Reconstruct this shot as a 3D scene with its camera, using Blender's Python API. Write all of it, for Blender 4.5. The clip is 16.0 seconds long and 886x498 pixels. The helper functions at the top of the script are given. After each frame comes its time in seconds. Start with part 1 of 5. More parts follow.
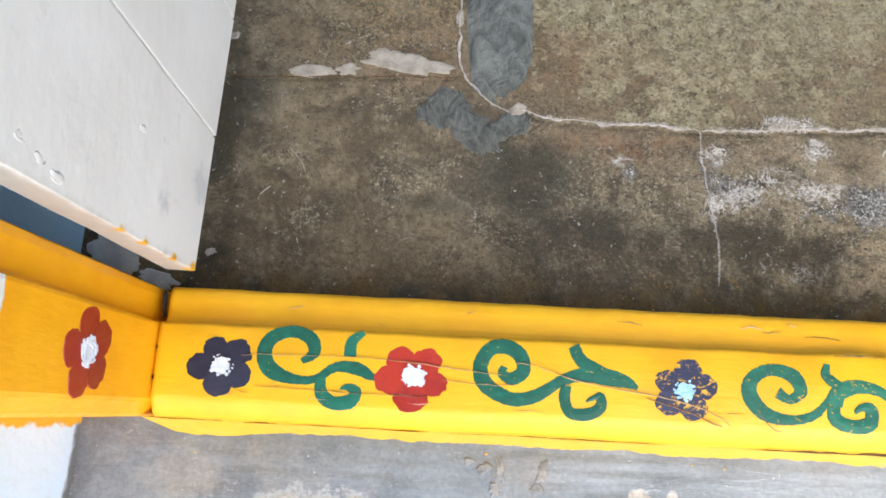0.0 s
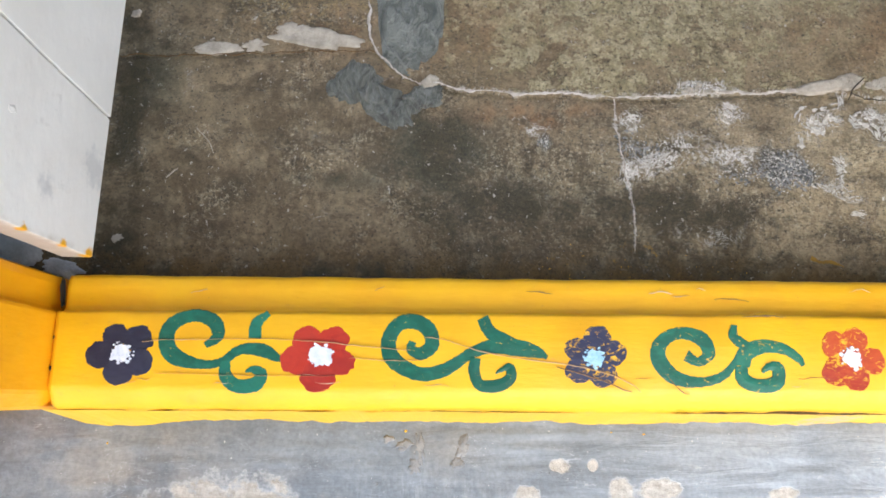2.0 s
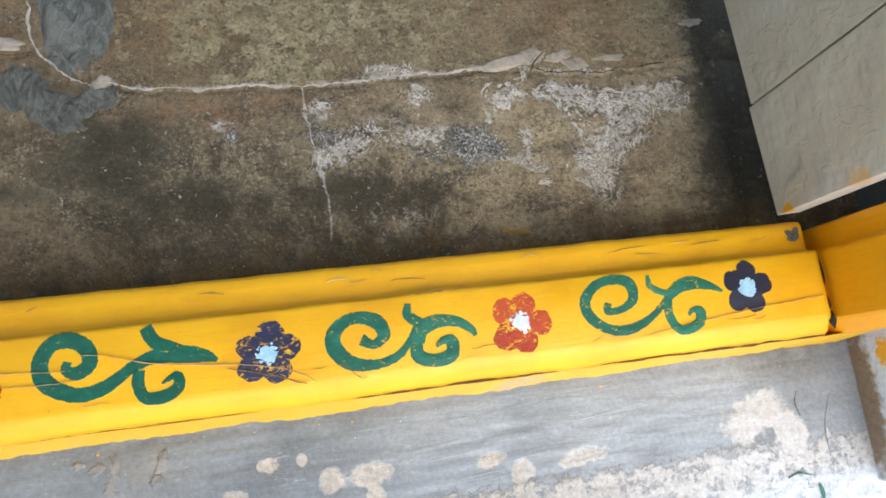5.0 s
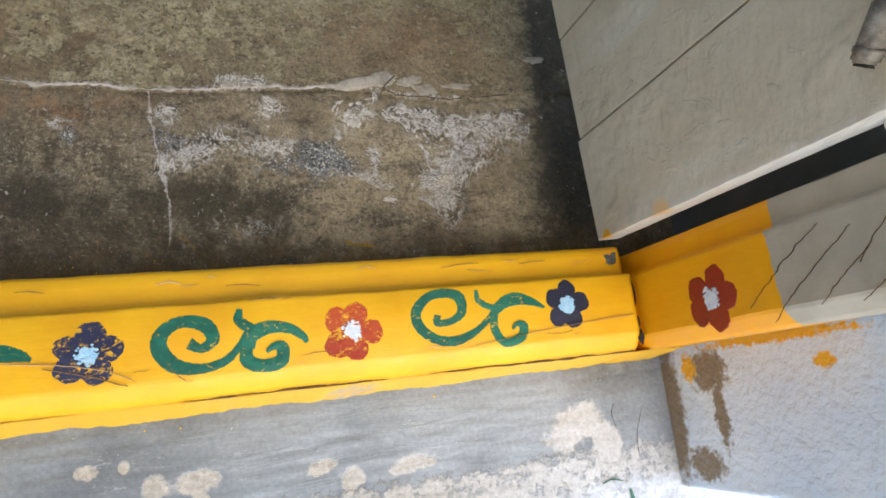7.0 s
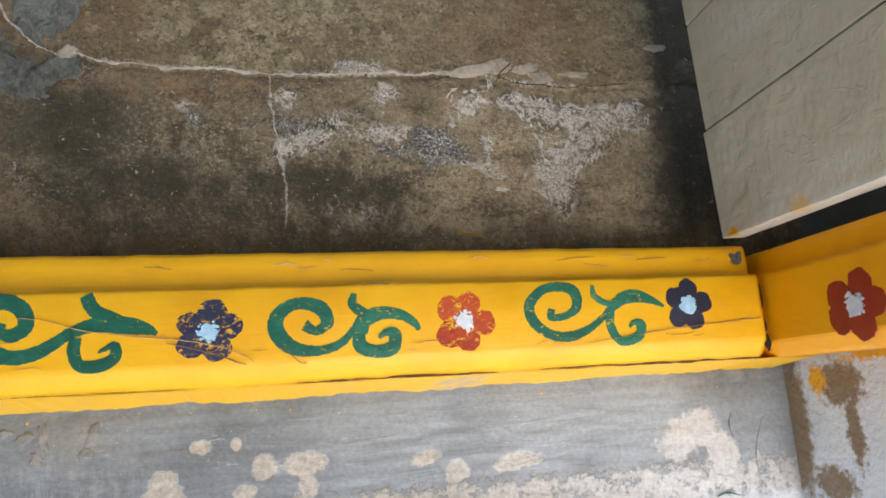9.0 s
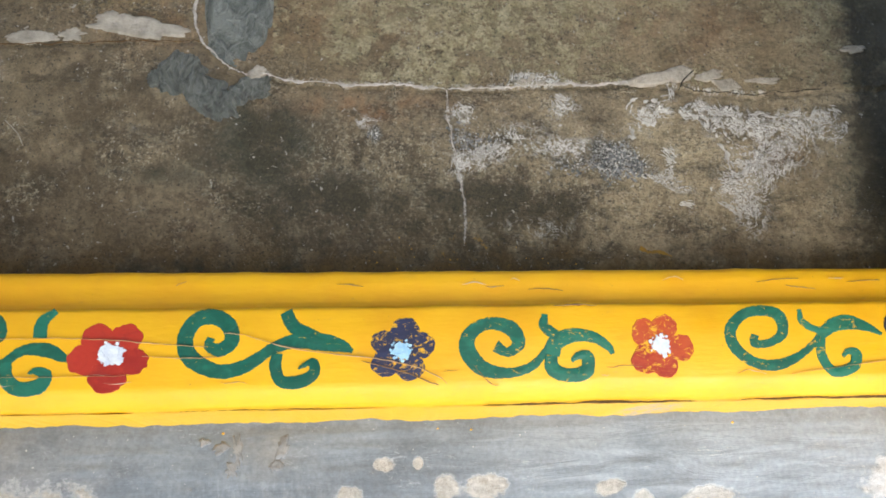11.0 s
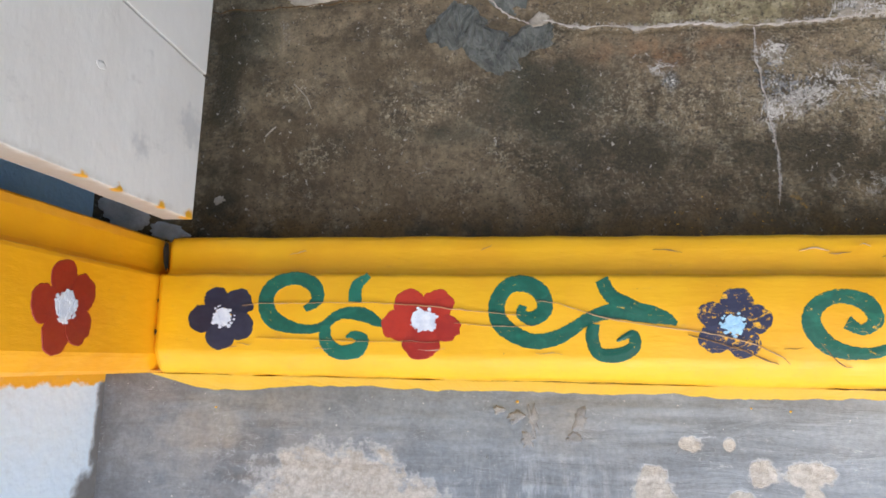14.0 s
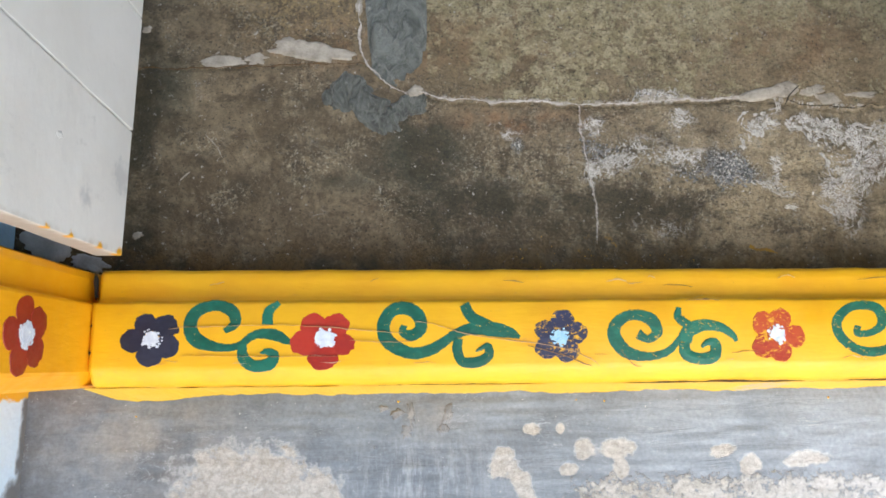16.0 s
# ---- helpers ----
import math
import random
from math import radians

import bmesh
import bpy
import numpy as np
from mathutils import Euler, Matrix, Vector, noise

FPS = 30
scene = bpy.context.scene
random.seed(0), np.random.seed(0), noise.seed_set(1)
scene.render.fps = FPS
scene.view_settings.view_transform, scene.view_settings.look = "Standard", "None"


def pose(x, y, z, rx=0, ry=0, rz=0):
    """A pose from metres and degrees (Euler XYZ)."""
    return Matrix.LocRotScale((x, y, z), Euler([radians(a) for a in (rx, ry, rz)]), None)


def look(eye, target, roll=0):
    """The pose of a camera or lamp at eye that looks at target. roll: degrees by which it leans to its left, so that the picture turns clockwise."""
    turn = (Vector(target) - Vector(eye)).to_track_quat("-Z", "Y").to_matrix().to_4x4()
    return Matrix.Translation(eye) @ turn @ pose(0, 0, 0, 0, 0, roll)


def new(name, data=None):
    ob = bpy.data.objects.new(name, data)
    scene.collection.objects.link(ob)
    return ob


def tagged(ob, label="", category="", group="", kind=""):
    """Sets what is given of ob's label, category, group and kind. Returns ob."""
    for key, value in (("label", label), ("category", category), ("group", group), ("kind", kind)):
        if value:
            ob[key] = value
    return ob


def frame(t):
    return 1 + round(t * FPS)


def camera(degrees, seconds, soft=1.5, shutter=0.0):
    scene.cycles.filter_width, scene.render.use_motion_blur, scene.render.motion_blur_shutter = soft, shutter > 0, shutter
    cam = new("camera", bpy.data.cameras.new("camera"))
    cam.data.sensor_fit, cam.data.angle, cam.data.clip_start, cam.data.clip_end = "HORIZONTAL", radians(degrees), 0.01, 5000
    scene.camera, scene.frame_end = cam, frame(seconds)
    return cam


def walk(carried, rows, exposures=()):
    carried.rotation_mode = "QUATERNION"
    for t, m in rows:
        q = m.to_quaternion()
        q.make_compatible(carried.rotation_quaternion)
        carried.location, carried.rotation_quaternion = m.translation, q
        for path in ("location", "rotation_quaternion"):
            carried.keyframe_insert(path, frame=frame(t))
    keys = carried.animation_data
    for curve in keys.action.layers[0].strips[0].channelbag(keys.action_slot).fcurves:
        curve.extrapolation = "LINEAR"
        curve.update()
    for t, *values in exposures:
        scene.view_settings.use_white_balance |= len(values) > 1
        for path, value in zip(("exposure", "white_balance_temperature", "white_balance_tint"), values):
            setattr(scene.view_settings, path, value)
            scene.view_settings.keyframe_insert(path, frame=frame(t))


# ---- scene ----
cam = camera(64.2, 16.0, 1.7)
PATH = [
    (0, (0.04, -0.003, 0.786), (-0.005, 0.448, -1.162), -2.8),
    (0.5, (0.047, -0.004, 0.773), (-0.005, 0.435, -1.178), -3.8),
    (1, (0.06, -0.001, 0.767), (-0.008, 0.424, -1.186), -6.6),
    (1.5, (0.08, 0.0, 0.764), (0.056, 0.411, -1.193), -1.5),
    (2, (0.107, -0.008, 0.772), (0.136, 0.402, -1.185), 4.5),
    (2.5, (0.127, -0.012, 0.768), (0.208, 0.379, -1.192), 12.7),
    (3, (0.156, -0.007, 0.77), (0.274, 0.397, -1.185), 15.3),
    (3.5, (0.171, -0.009, 0.767), (0.334, 0.387, -1.186), 21.5),
    (4, (0.214, -0.009, 0.776), (0.406, 0.354, -1.182), 26.4),
    (4.5, (0.262, -0.013, 0.779), (0.559, 0.365, -1.163), 33.2),
    (5, (0.309, -0.017, 0.778), (0.676, 0.349, -1.153), 38.5),
    (5.2, (0.324, -0.022, 0.778), (0.703, 0.341, -1.152), 39.8),
    (7.3, (0.352, -0.046, 0.817), (1.042, 0.359, -1.017), 55.2),
    (7.5, (0.352, -0.048, 0.813), (1.034, 0.362, -1.022), 55.1),
    (8, (0.344, -0.046, 0.804), (0.956, 0.363, -1.055), 53.3),
    (8.5, (0.333, -0.049, 0.792), (0.893, 0.365, -1.082), 50.8),
    (9, (0.327, -0.044, 0.786), (0.775, 0.368, -1.119), 45.2),
    (9.2, (0.314, -0.04, 0.774), (0.735, 0.369, -1.138), 44.0),
    (11.3, (0.225, -0.017, 0.75), (0.347, 0.425, -1.196), 14.7),
    (11.5, (0.206, -0.013, 0.746), (0.308, 0.413, -1.205), 12.7),
    (12, (0.169, -0.014, 0.744), (0.229, 0.38, -1.216), 8.5),
    (12.5, (0.118, -0.011, 0.734), (0.128, 0.365, -1.23), 2.8),
    (13, (0.093, -0.014, 0.731), (0.033, 0.339, -1.237), -8.0),
    (13.5, (0.083, -0.007, 0.709), (-0.289, 0.318, -1.229), -48.6),
    (14, (0.108, -0.004, 0.711), (-0.179, 0.305, -1.244), -42.4),
    (14.5, (0.089, -0.035, 0.764), (-0.015, 0.29, -1.207), -14.8),
    (15, (0.079, -0.023, 0.802), (0.038, 0.269, -1.176), -7.0),
    (15.5, (0.072, 0.01, 0.84), (0.054, 0.308, -1.138), -3.9),
    (16, (0.099, -0.001, 0.88), (0.183, 0.325, -1.091), 14.1),
]
# (seconds, stops, kelvin, tint): the clip's own automatic exposure and white balance
EXPOSURES = [(0.0, 0.96, 6450, 9), (1.5, 0.88, 6450, 9), (3.5, 0.75, 6450, 7), (5.0, 0.56, 6550, 7), (7.5, 0.38, 6750, 8), (9.0, 0.26, 6950, 9), (11.5, 0.66, 6550, 5), (13.0, 0.5, 6450, 9), (14.5, 0.48, 6500, 11), (16.0, 0.66, 6450, 7)]
walk(cam, [(t, look(eye, target, roll)) for t, eye, target, roll in PATH], EXPOSURES)

# ---- world and light ----
world = bpy.data.worlds.new("world")
scene.world = world
world.use_nodes = True
wn = world.node_tree
sky = wn.nodes.new("ShaderNodeTexSky")
sky.sky_type = "NISHITA"
sky.sun_disc = False
sky.sun_elevation = radians(55)
sky.sun_rotation = radians(167)
sky.air_density, sky.dust_density, sky.ozone_density = 1.0, 3.0, 1.0
wn.links.new(sky.outputs[0], wn.nodes["Background"].inputs[0])
wn.nodes["Background"].inputs[1].default_value = 0.20
sun = new("sun", bpy.data.lights.new("sun", "SUN"))
sun.data.energy, sun.data.angle, sun.data.color = 2.7, radians(75), (0.93, 0.97, 1.0)
sun.matrix_world = look((0.32, -1.35, 2.1), (0, 0, 0))



# ---- material helpers ----
class Mat:
    """A small wrapper round a node material with a Principled shader."""

    def __init__(self, name, rough=0.6, metal=0.0, spec=0.5):
        self.m = bpy.data.materials.new(name)
        self.m.use_nodes = True
        self.t = self.m.node_tree
        self.b = self.t.nodes["Principled BSDF"]
        self.b.inputs["Roughness"].default_value = rough
        self.b.inputs["Metallic"].default_value = metal
        self.b.inputs["Specular IOR Level"].default_value = spec
        self.pos = self.t.nodes.new("ShaderNodeNewGeometry").outputs["Position"]

    def link(self, a, b):
        self.t.links.new(a, b)

    def put(self, sock, v):
        if isinstance(v, (int, float)):
            sock.default_value = v
        elif isinstance(v, (tuple, list)):
            sock.default_value = (*v, 1.0) if len(v) == 3 and sock.type == "RGBA" else v
        else:
            self.link(v, sock)

    def noise(self, scale, detail=4.0, rough=0.6, stretch=(1, 1, 1), shift=(0, 0, 0), warp=0.0):
        mp = self.t.nodes.new("ShaderNodeMapping")
        mp.inputs["Scale"].default_value = stretch
        mp.inputs["Location"].default_value = shift
        self.link(self.pos, mp.inputs["Vector"])
        n = self.t.nodes.new("ShaderNodeTexNoise")
        n.inputs["Scale"].default_value = scale
        n.inputs["Detail"].default_value = detail
        n.inputs["Roughness"].default_value = rough
        n.inputs["Distortion"].default_value = warp
        self.link(mp.outputs[0], n.inputs["Vector"])
        return n.outputs["Fac"]

    def cells(self, scale, feature="F1", out="Distance", rand=1.0):
        n = self.t.nodes.new("ShaderNodeTexVoronoi")
        n.feature = feature
        n.inputs["Scale"].default_value = scale
        n.inputs["Randomness"].default_value = rand
        self.link(self.pos, n.inputs["Vector"])
        return n.outputs[out]

    def step(self, v, lo, hi, a=0.0, b=1.0):
        n = self.t.nodes.new("ShaderNodeMapRange")
        n.interpolation_type = "SMOOTHSTEP"
        for i, x in enumerate((v, lo, hi, a, b)):
            self.put(n.inputs[i], x)
        return n.outputs[0]

    def math(self, op, a, b=0.0, clamp=False):
        n = self.t.nodes.new("ShaderNodeMath")
        n.operation, n.use_clamp = op, clamp
        self.put(n.inputs[0], a)
        self.put(n.inputs[1], b)
        return n.outputs[0]

    def mix(self, f, a, b, mode="MIX"):
        n = self.t.nodes.new("ShaderNodeMix")
        n.data_type, n.blend_type = "RGBA", mode
        self.put(n.inputs["Factor"], f)
        self.put(n.inputs[6], a)
        self.put(n.inputs[7], b)
        return n.outputs[2]

    def attr(self, name):
        n = self.t.nodes.new("ShaderNodeAttribute")
        n.attribute_name = name
        return n.outputs["Fac"]

    def axis(self, i):
        n = self.t.nodes.new("ShaderNodeSeparateXYZ")
        self.link(self.pos, n.inputs[0])
        return n.outputs[i]

    def blob(self, centre, radius, ragged=0.5, scale=60.0, soft=0.15, squash=(1, 1, 1)):
        """1 inside an uneven patch round centre, 0 outside."""
        mp = self.t.nodes.new("ShaderNodeMapping")
        mp.vector_type = "TEXTURE"
        mp.inputs["Location"].default_value = centre
        mp.inputs["Scale"].default_value = squash
        self.link(self.pos, mp.inputs["Vector"])
        ln = self.t.nodes.new("ShaderNodeVectorMath")
        ln.operation = "LENGTH"
        self.link(mp.outputs[0], ln.inputs[0])
        d = self.math("DIVIDE", ln.outputs["Value"], radius)
        d = self.math("ADD", d, self.math("MULTIPLY", self.math("SUBTRACT", self.noise(scale, 5.0), 0.5), 2 * ragged))
        return self.step(d, 1.0 - soft, 1.0 + soft, 1.0, 0.0)

    def union(self, masks):
        r = masks[0]
        for k in masks[1:]:
            r = self.math("MAXIMUM", r, k)
        return r

    def done(self, colour, rough=None, bump=None, dist=0.001, strength=1.0):
        self.put(self.b.inputs["Base Color"], colour)
        if rough is not None:
            self.put(self.b.inputs["Roughness"], rough)
        if bump is not None:
            n = self.t.nodes.new("ShaderNodeBump")
            n.inputs["Strength"].default_value = strength
            n.inputs["Distance"].default_value = dist
            self.put(n.inputs["Height"], bump)
            self.link(n.outputs[0], self.b.inputs["Normal"])
        return self.m


YEL, YEL2 = (0.860, 0.454, 0.006), (0.800, 0.381, 0.004)


def yellow_colour(k):
    """Mottled yellow enamel with faint stains."""
    c = k.mix(k.step(k.noise(14, 5, 0.6), 0.35, 0.75), YEL, YEL2)
    c = k.mix(k.math("MULTIPLY", k.step(k.noise(38, 6, 0.7, (1, 2.5, 1)), 0.63, 0.72), 0.35), c, (0.62, 0.30, 0.05))
    return k.mix(k.math("MULTIPLY", k.step(k.noise(160, 3, 0.6), 0.70, 0.76), 0.5), c, (0.35, 0.19, 0.05))


def make_yellow():
    k = Mat("yellow_enamel", 0.36)
    b = k.math("ADD", k.noise(30, 4, 0.6, (0.5, 2, 1)), k.math("MULTIPLY", k.noise(240, 3, 0.6, (0.3, 1, 1)), 0.25))
    return k.done(yellow_colour(k), k.step(k.noise(70, 4), 0.3, 0.7, 0.36, 0.56), b, 0.0016, 0.5)


def make_pale_yellow():
    k = Mat("yellow_paint_on_mortar", 0.5)
    c = k.mix(k.step(k.noise(22, 5, 0.65, (1, 1, 1)), 0.4, 0.72), (0.87, 0.475, 0.012), (0.86, 0.50, 0.045))
    worn = k.union([k.blob((0.515, -0.03, 0.03), 0.020, 0.9, 90, 0.2, (1.4, 1, 2)), k.step(k.noise(55, 6, 0.7), 0.69, 0.73)])
    c = k.mix(k.math("MULTIPLY", worn, k.step(k.noise(120, 4, 0.7), 0.40, 0.56)), c, (0.50, 0.40, 0.28))
    return k.done(c, 0.45, k.noise(90, 5, 0.65), 0.002, 0.7)


def make_jamb(name, zlim, upper, upper2, lean):
    """Yellow up to zlim, old paint above it."""
    k = Mat(name, 0.4)
    z = k.math("ADD", k.axis(2), k.math("MULTIPLY", k.axis(1), lean))
    z = k.math("ADD", z, k.math("MULTIPLY", k.math("SUBTRACT", k.noise(60, 3), 0.5), 0.010))
    up = k.step(z, zlim - 0.001, zlim + 0.001)
    old = k.mix(k.step(k.noise(20, 5), 0.35, 0.7), upper, upper2)
    c = k.mix(up, k.mix(1.0, yellow_colour(k), (1.08, 0.92, 1.0), "MULTIPLY"), old)
    b = k.math("ADD", k.noise(22, 5, 0.6, (1, 1, 0.4)), k.math("MULTIPLY", k.noise(140, 4, 0.6, (1, 1, 0.3)), 0.3))
    return k.done(c, k.step(k.noise(60, 4), 0.3, 0.7, 0.33, 0.52), b, 0.002, 0.7)


def make_leaf_paint(name, a, b2, drips, scuffs, edges=(), relief=0.0026):
    """White enamel on planks with lumps, scuffs and yellow splashes."""
    k = Mat(name, 0.42)
    c = k.mix(k.step(k.noise(9, 5, 0.6), 0.3, 0.72), a, b2)
    c = k.mix(k.math("MULTIPLY", k.step(k.noise(34, 6, 0.7, (1, 1, 0.6)), 0.60, 0.74), 0.30), c, (0.42, 0.40, 0.36))
    for s in scuffs:
        c = k.mix(k.math("MULTIPLY", k.blob(s[:3], s[3], 1.6, 110, 0.6), 0.35), c, (0.33, 0.34, 0.35))
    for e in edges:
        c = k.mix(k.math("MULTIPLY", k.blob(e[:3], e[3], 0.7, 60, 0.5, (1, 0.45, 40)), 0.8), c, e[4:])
    c = k.mix(k.union([k.blob(d[:3], d[3], 1.1, 170, 0.35, (1, 1, 1.2)) for d in drips]), c, (0.80, 0.40, 0.02))
    b = k.math("ADD", k.math("MULTIPLY", k.noise(26, 5, 0.55, (1, 0.55, 1)), 1.0), k.math("MULTIPLY", k.noise(120, 4, 0.6, (1, 0.5, 1)), 0.22))
    if relief > 0.004:
        b = k.math("ADD", b, k.math("MULTIPLY", k.step(k.noise(15, 3, 0.5, (1, 0.8, 0.7), (2, 5, 1), 0.3), 0.50, 0.74), 0.6))
        lump = k.step(k.noise(48, 4, 0.6, (1, 1.0, 0.55), (7, 5, 1), 0.8), 0.60, 0.66)
        b = k.math("ADD", b, k.math("MULTIPLY", lump, 0.07))
        c = k.mix(k.math("MULTIPLY", k.step(k.noise(7, 4, 0.6, (1, 1.6, 0.35), (3, 1, 4)), 0.56, 0.70), 0.5), c, (0.70, 0.67, 0.58))
    return k.done(c, k.step(k.noise(40, 4), 0.3, 0.7, 0.36, 0.55), b, relief, 0.65)


def make_flower_paint(name, a, b2, dry):
    """Brushed flower paint; where it went on thin the yellow shows through."""
    k = Mat(name, 0.45)
    isl = k.t.nodes.new("ShaderNodeNewGeometry").outputs["Random Per Island"]
    c = k.mix(k.step(k.math("ADD", k.noise(60, 5, 0.65, (1, 1.6, 1), warp=1.0), k.math("MULTIPLY", k.math("SUBTRACT", isl, 0.5), 0.35)), 0.3, 0.7), a, b2)
    thin = k.step(k.noise(95, 5, 0.7, (1, 1.7, 1.3), (3, 1, 2), 1.5), dry, dry + 0.07)
    c = k.mix(thin, c, (0.80, 0.42, 0.02))
    return k.done(c, k.step(k.noise(90, 3), 0.3, 0.7, 0.30, 0.52), k.noise(150, 4, 0.6), 0.0006, 0.6)


def make_plain(name, a, b2, scale=40, rough=0.7, bump=0.001, bs=120):
    k = Mat(name, rough)
    c = k.mix(k.step(k.noise(scale, 6, 0.65), 0.3, 0.7), a, b2)
    return k.done(c, None, k.noise(bs, 5, 0.65), bump, 0.8)


def make_cement(name, a, b2):
    """Trowelled cement: folded ridges left by the tool, highlights painted on them, sandy pits."""
    k = Mat(name, 0.5)
    drag = k.noise(38, 6, 0.65, (1.3, 0.8, 1), warp=1.4)
    fold = k.math("ABSOLUTE", k.math("SUBTRACT", k.noise(26, 4, 0.6, (1.5, 0.7, 1), (3, 8, 0), 1.8), 0.5))
    ridge = k.step(fold, 0.0, 0.075, 1.0, 0.0)
    c = k.mix(k.step(drag, 0.36, 0.64), a, b2)
    # ridge highlights, painted as a lighter colour
    c = k.mix(k.math("MULTIPLY", ridge, 0.14), c, (0.40, 0.41, 0.39))
    c = k.mix(k.math("MULTIPLY", k.step(k.noise(120, 5, 0.7), 0.56, 0.66), 0.55), c, (0.055, 0.052, 0.045))
    b = k.math("ADD", drag, k.math("ADD", k.math("MULTIPLY", ridge, 0.12), k.math("MULTIPLY", k.noise(150, 4, 0.7), 0.30)))
    return k.done(c, k.step(drag, 0.3, 0.7, 0.30, 0.55), b, 0.0075, 1.0)


def make_inner_floor():
    """Old cement screed: brown and taupe, with grime, painted shade, peeled coats, bare grit and lime bloom."""
    k = Mat("old_cement_screed", 0.62, 0.0, 0.35)
    big, mid, fine = k.noise(7, 5, 0.6), k.noise(24, 6, 0.68), k.noise(190, 4, 0.75)
    sand = k.noise(420, 2, 0.6)
    c = k.mix(k.step(big, 0.36, 0.64), (0.088, 0.066, 0.041), (0.168, 0.130, 0.086))
    # paler right-hand floor, with the stronger light there mixed into the colour
    c = k.mix(k.math("MULTIPLY", k.attr("light"), k.step(k.noise(11, 5, 0.65), 0.30, 0.60)), c, (0.330, 0.268, 0.184))
    c = k.mix(k.math("MULTIPLY", k.step(mid, 0.47, 0.64), 0.60), c, (0.235, 0.188, 0.128))
    c = k.mix(k.math("MULTIPLY", k.step(k.noise(17, 7, 0.74, (0.8, 1.6, 1), (5, 2, 0)), 0.49, 0.62), 0.75), c, (0.056, 0.044, 0.028))
    c = k.mix(k.math("MULTIPLY", k.step(k.noise(48, 6, 0.72, (0.8, 1.3, 1), (1, 6, 0), 0.6), 0.55, 0.64), 0.50), c, (0.058, 0.044, 0.028))
    # gritty skin rubbed bare in places
    sandy = k.math("MAXIMUM", k.attr("sandy"), k.math("MULTIPLY", k.step(k.noise(13, 4, 0.6, shift=(8, 1, 0)), 0.48, 0.62), 0.9))
    rub = k.math("MULTIPLY", sandy, k.step(k.noise(210, 4, 0.78), 0.53, 0.59))
    c = k.mix(k.math("MULTIPLY", rub, 0.70), c, (0.32, 0.285, 0.225))
    c = k.mix(k.math("MULTIPLY", k.math("MULTIPLY", sandy, k.step(k.noise(170, 4, 0.75, shift=(1, 9, 0)), 0.53, 0.60)), 0.75), c, (0.034, 0.028, 0.020))
    # peeled light coat on the far slab
    ol = k.math("ADD", k.attr("olive"), k.math("MULTIPLY", k.math("SUBTRACT", k.noise(34, 9, 0.76, (1, 1.2, 1), (9, 4, 1), 0.4), 0.5), 3.0))
    flake = k.math("MULTIPLY", k.math("MULTIPLY", k.step(ol, 0.42, 0.47), k.step(k.noise(95, 5, 0.7, shift=(3, 3, 5)), 0.40, 0.46)), k.attr("upper"))
    c = k.mix(k.math("MULTIPLY", k.attr("upper"), 0.45), c, (0.140, 0.102, 0.058))
    c = k.mix(k.math("MULTIPLY", flake, 0.88), c, k.mix(k.step(k.noise(55, 7, 0.78), 0.38, 0.62), (0.185, 0.158, 0.092), (0.300, 0.262, 0.178)))
    og = k.math("MULTIPLY", k.attr("ochre"), k.step(k.noise(230, 3, 0.7), 0.48, 0.58))
    c = k.mix(k.math("MULTIPLY", og, 0.8), c, (0.25, 0.185, 0.095))
    rust = k.math("MULTIPLY", k.attr("rust"), k.step(mid, 0.42, 0.62))
    c = k.mix(k.math("MULTIPLY", rust, 0.85), c, (0.185, 0.100, 0.050))
    green = k.math("MULTIPLY", k.attr("green"), k.step(k.noise(22, 5, 0.65, shift=(2, 7, 0)), 0.30, 0.58))
    c = k.mix(k.math("MULTIPLY", green, 0.9), c, (0.040, 0.046, 0.034))
    # grime, and shade painted along the sill and the leaves
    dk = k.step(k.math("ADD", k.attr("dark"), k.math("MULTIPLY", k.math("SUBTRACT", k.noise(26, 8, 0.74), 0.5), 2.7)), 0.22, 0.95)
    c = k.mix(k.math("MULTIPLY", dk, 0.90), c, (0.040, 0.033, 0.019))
    silt = k.math("MULTIPLY", k.attr("silt"), k.step(k.noise(22, 5, 0.7, shift=(7, 7, 0)), 0.36, 0.60))
    c = k.mix(k.math("MULTIPLY", silt, 0.85), c, (0.125, 0.078, 0.030))
    # grain at the size of sand
    c = k.mix(1.0, c, k.step(fine, 0.30, 0.70, 0.88, 1.46), "MULTIPLY")
    c = k.mix(1.0, c, k.step(sand, 0.30, 0.70, 0.90, 1.12), "MULTIPLY")
    c = k.mix(1.0, c, (1.0, 0.98, 0.90), "MULTIPLY")
    # lime bloom: chalky skin with curling bright rims
    pn = k.math("MULTIPLY", k.math("SUBTRACT", k.noise(52, 7, 0.72, shift=(1, 3, 0), warp=0.8), 0.5), 3.0)
    pw = k.math("ADD", k.math("MULTIPLY", k.attr("pale"), 0.85), pn)
    pale = k.step(pw, 0.34, 0.80)
    rim = k.math("MULTIPLY", k.step(k.math("ABSOLUTE", k.math("SUBTRACT", pw, 0.62)), 0.01, 0.10, 1.0, 0.0), k.step(k.attr("pale"), 0.15, 0.45))
    vein = k.math("ABSOLUTE", k.math("SUBTRACT", k.noise(26, 6, 0.66, shift=(6, 2, 0), warp=2.2), 0.5))
    vein = k.math("MULTIPLY", k.step(vein, 0.006, 0.030, 1.0, 0.0), k.step(k.attr("pale"), 0.15, 0.50))
    rim = k.math("MULTIPLY", k.math("MAXIMUM", rim, vein), k.step(k.noise(75, 5, 0.75), 0.34, 0.54))
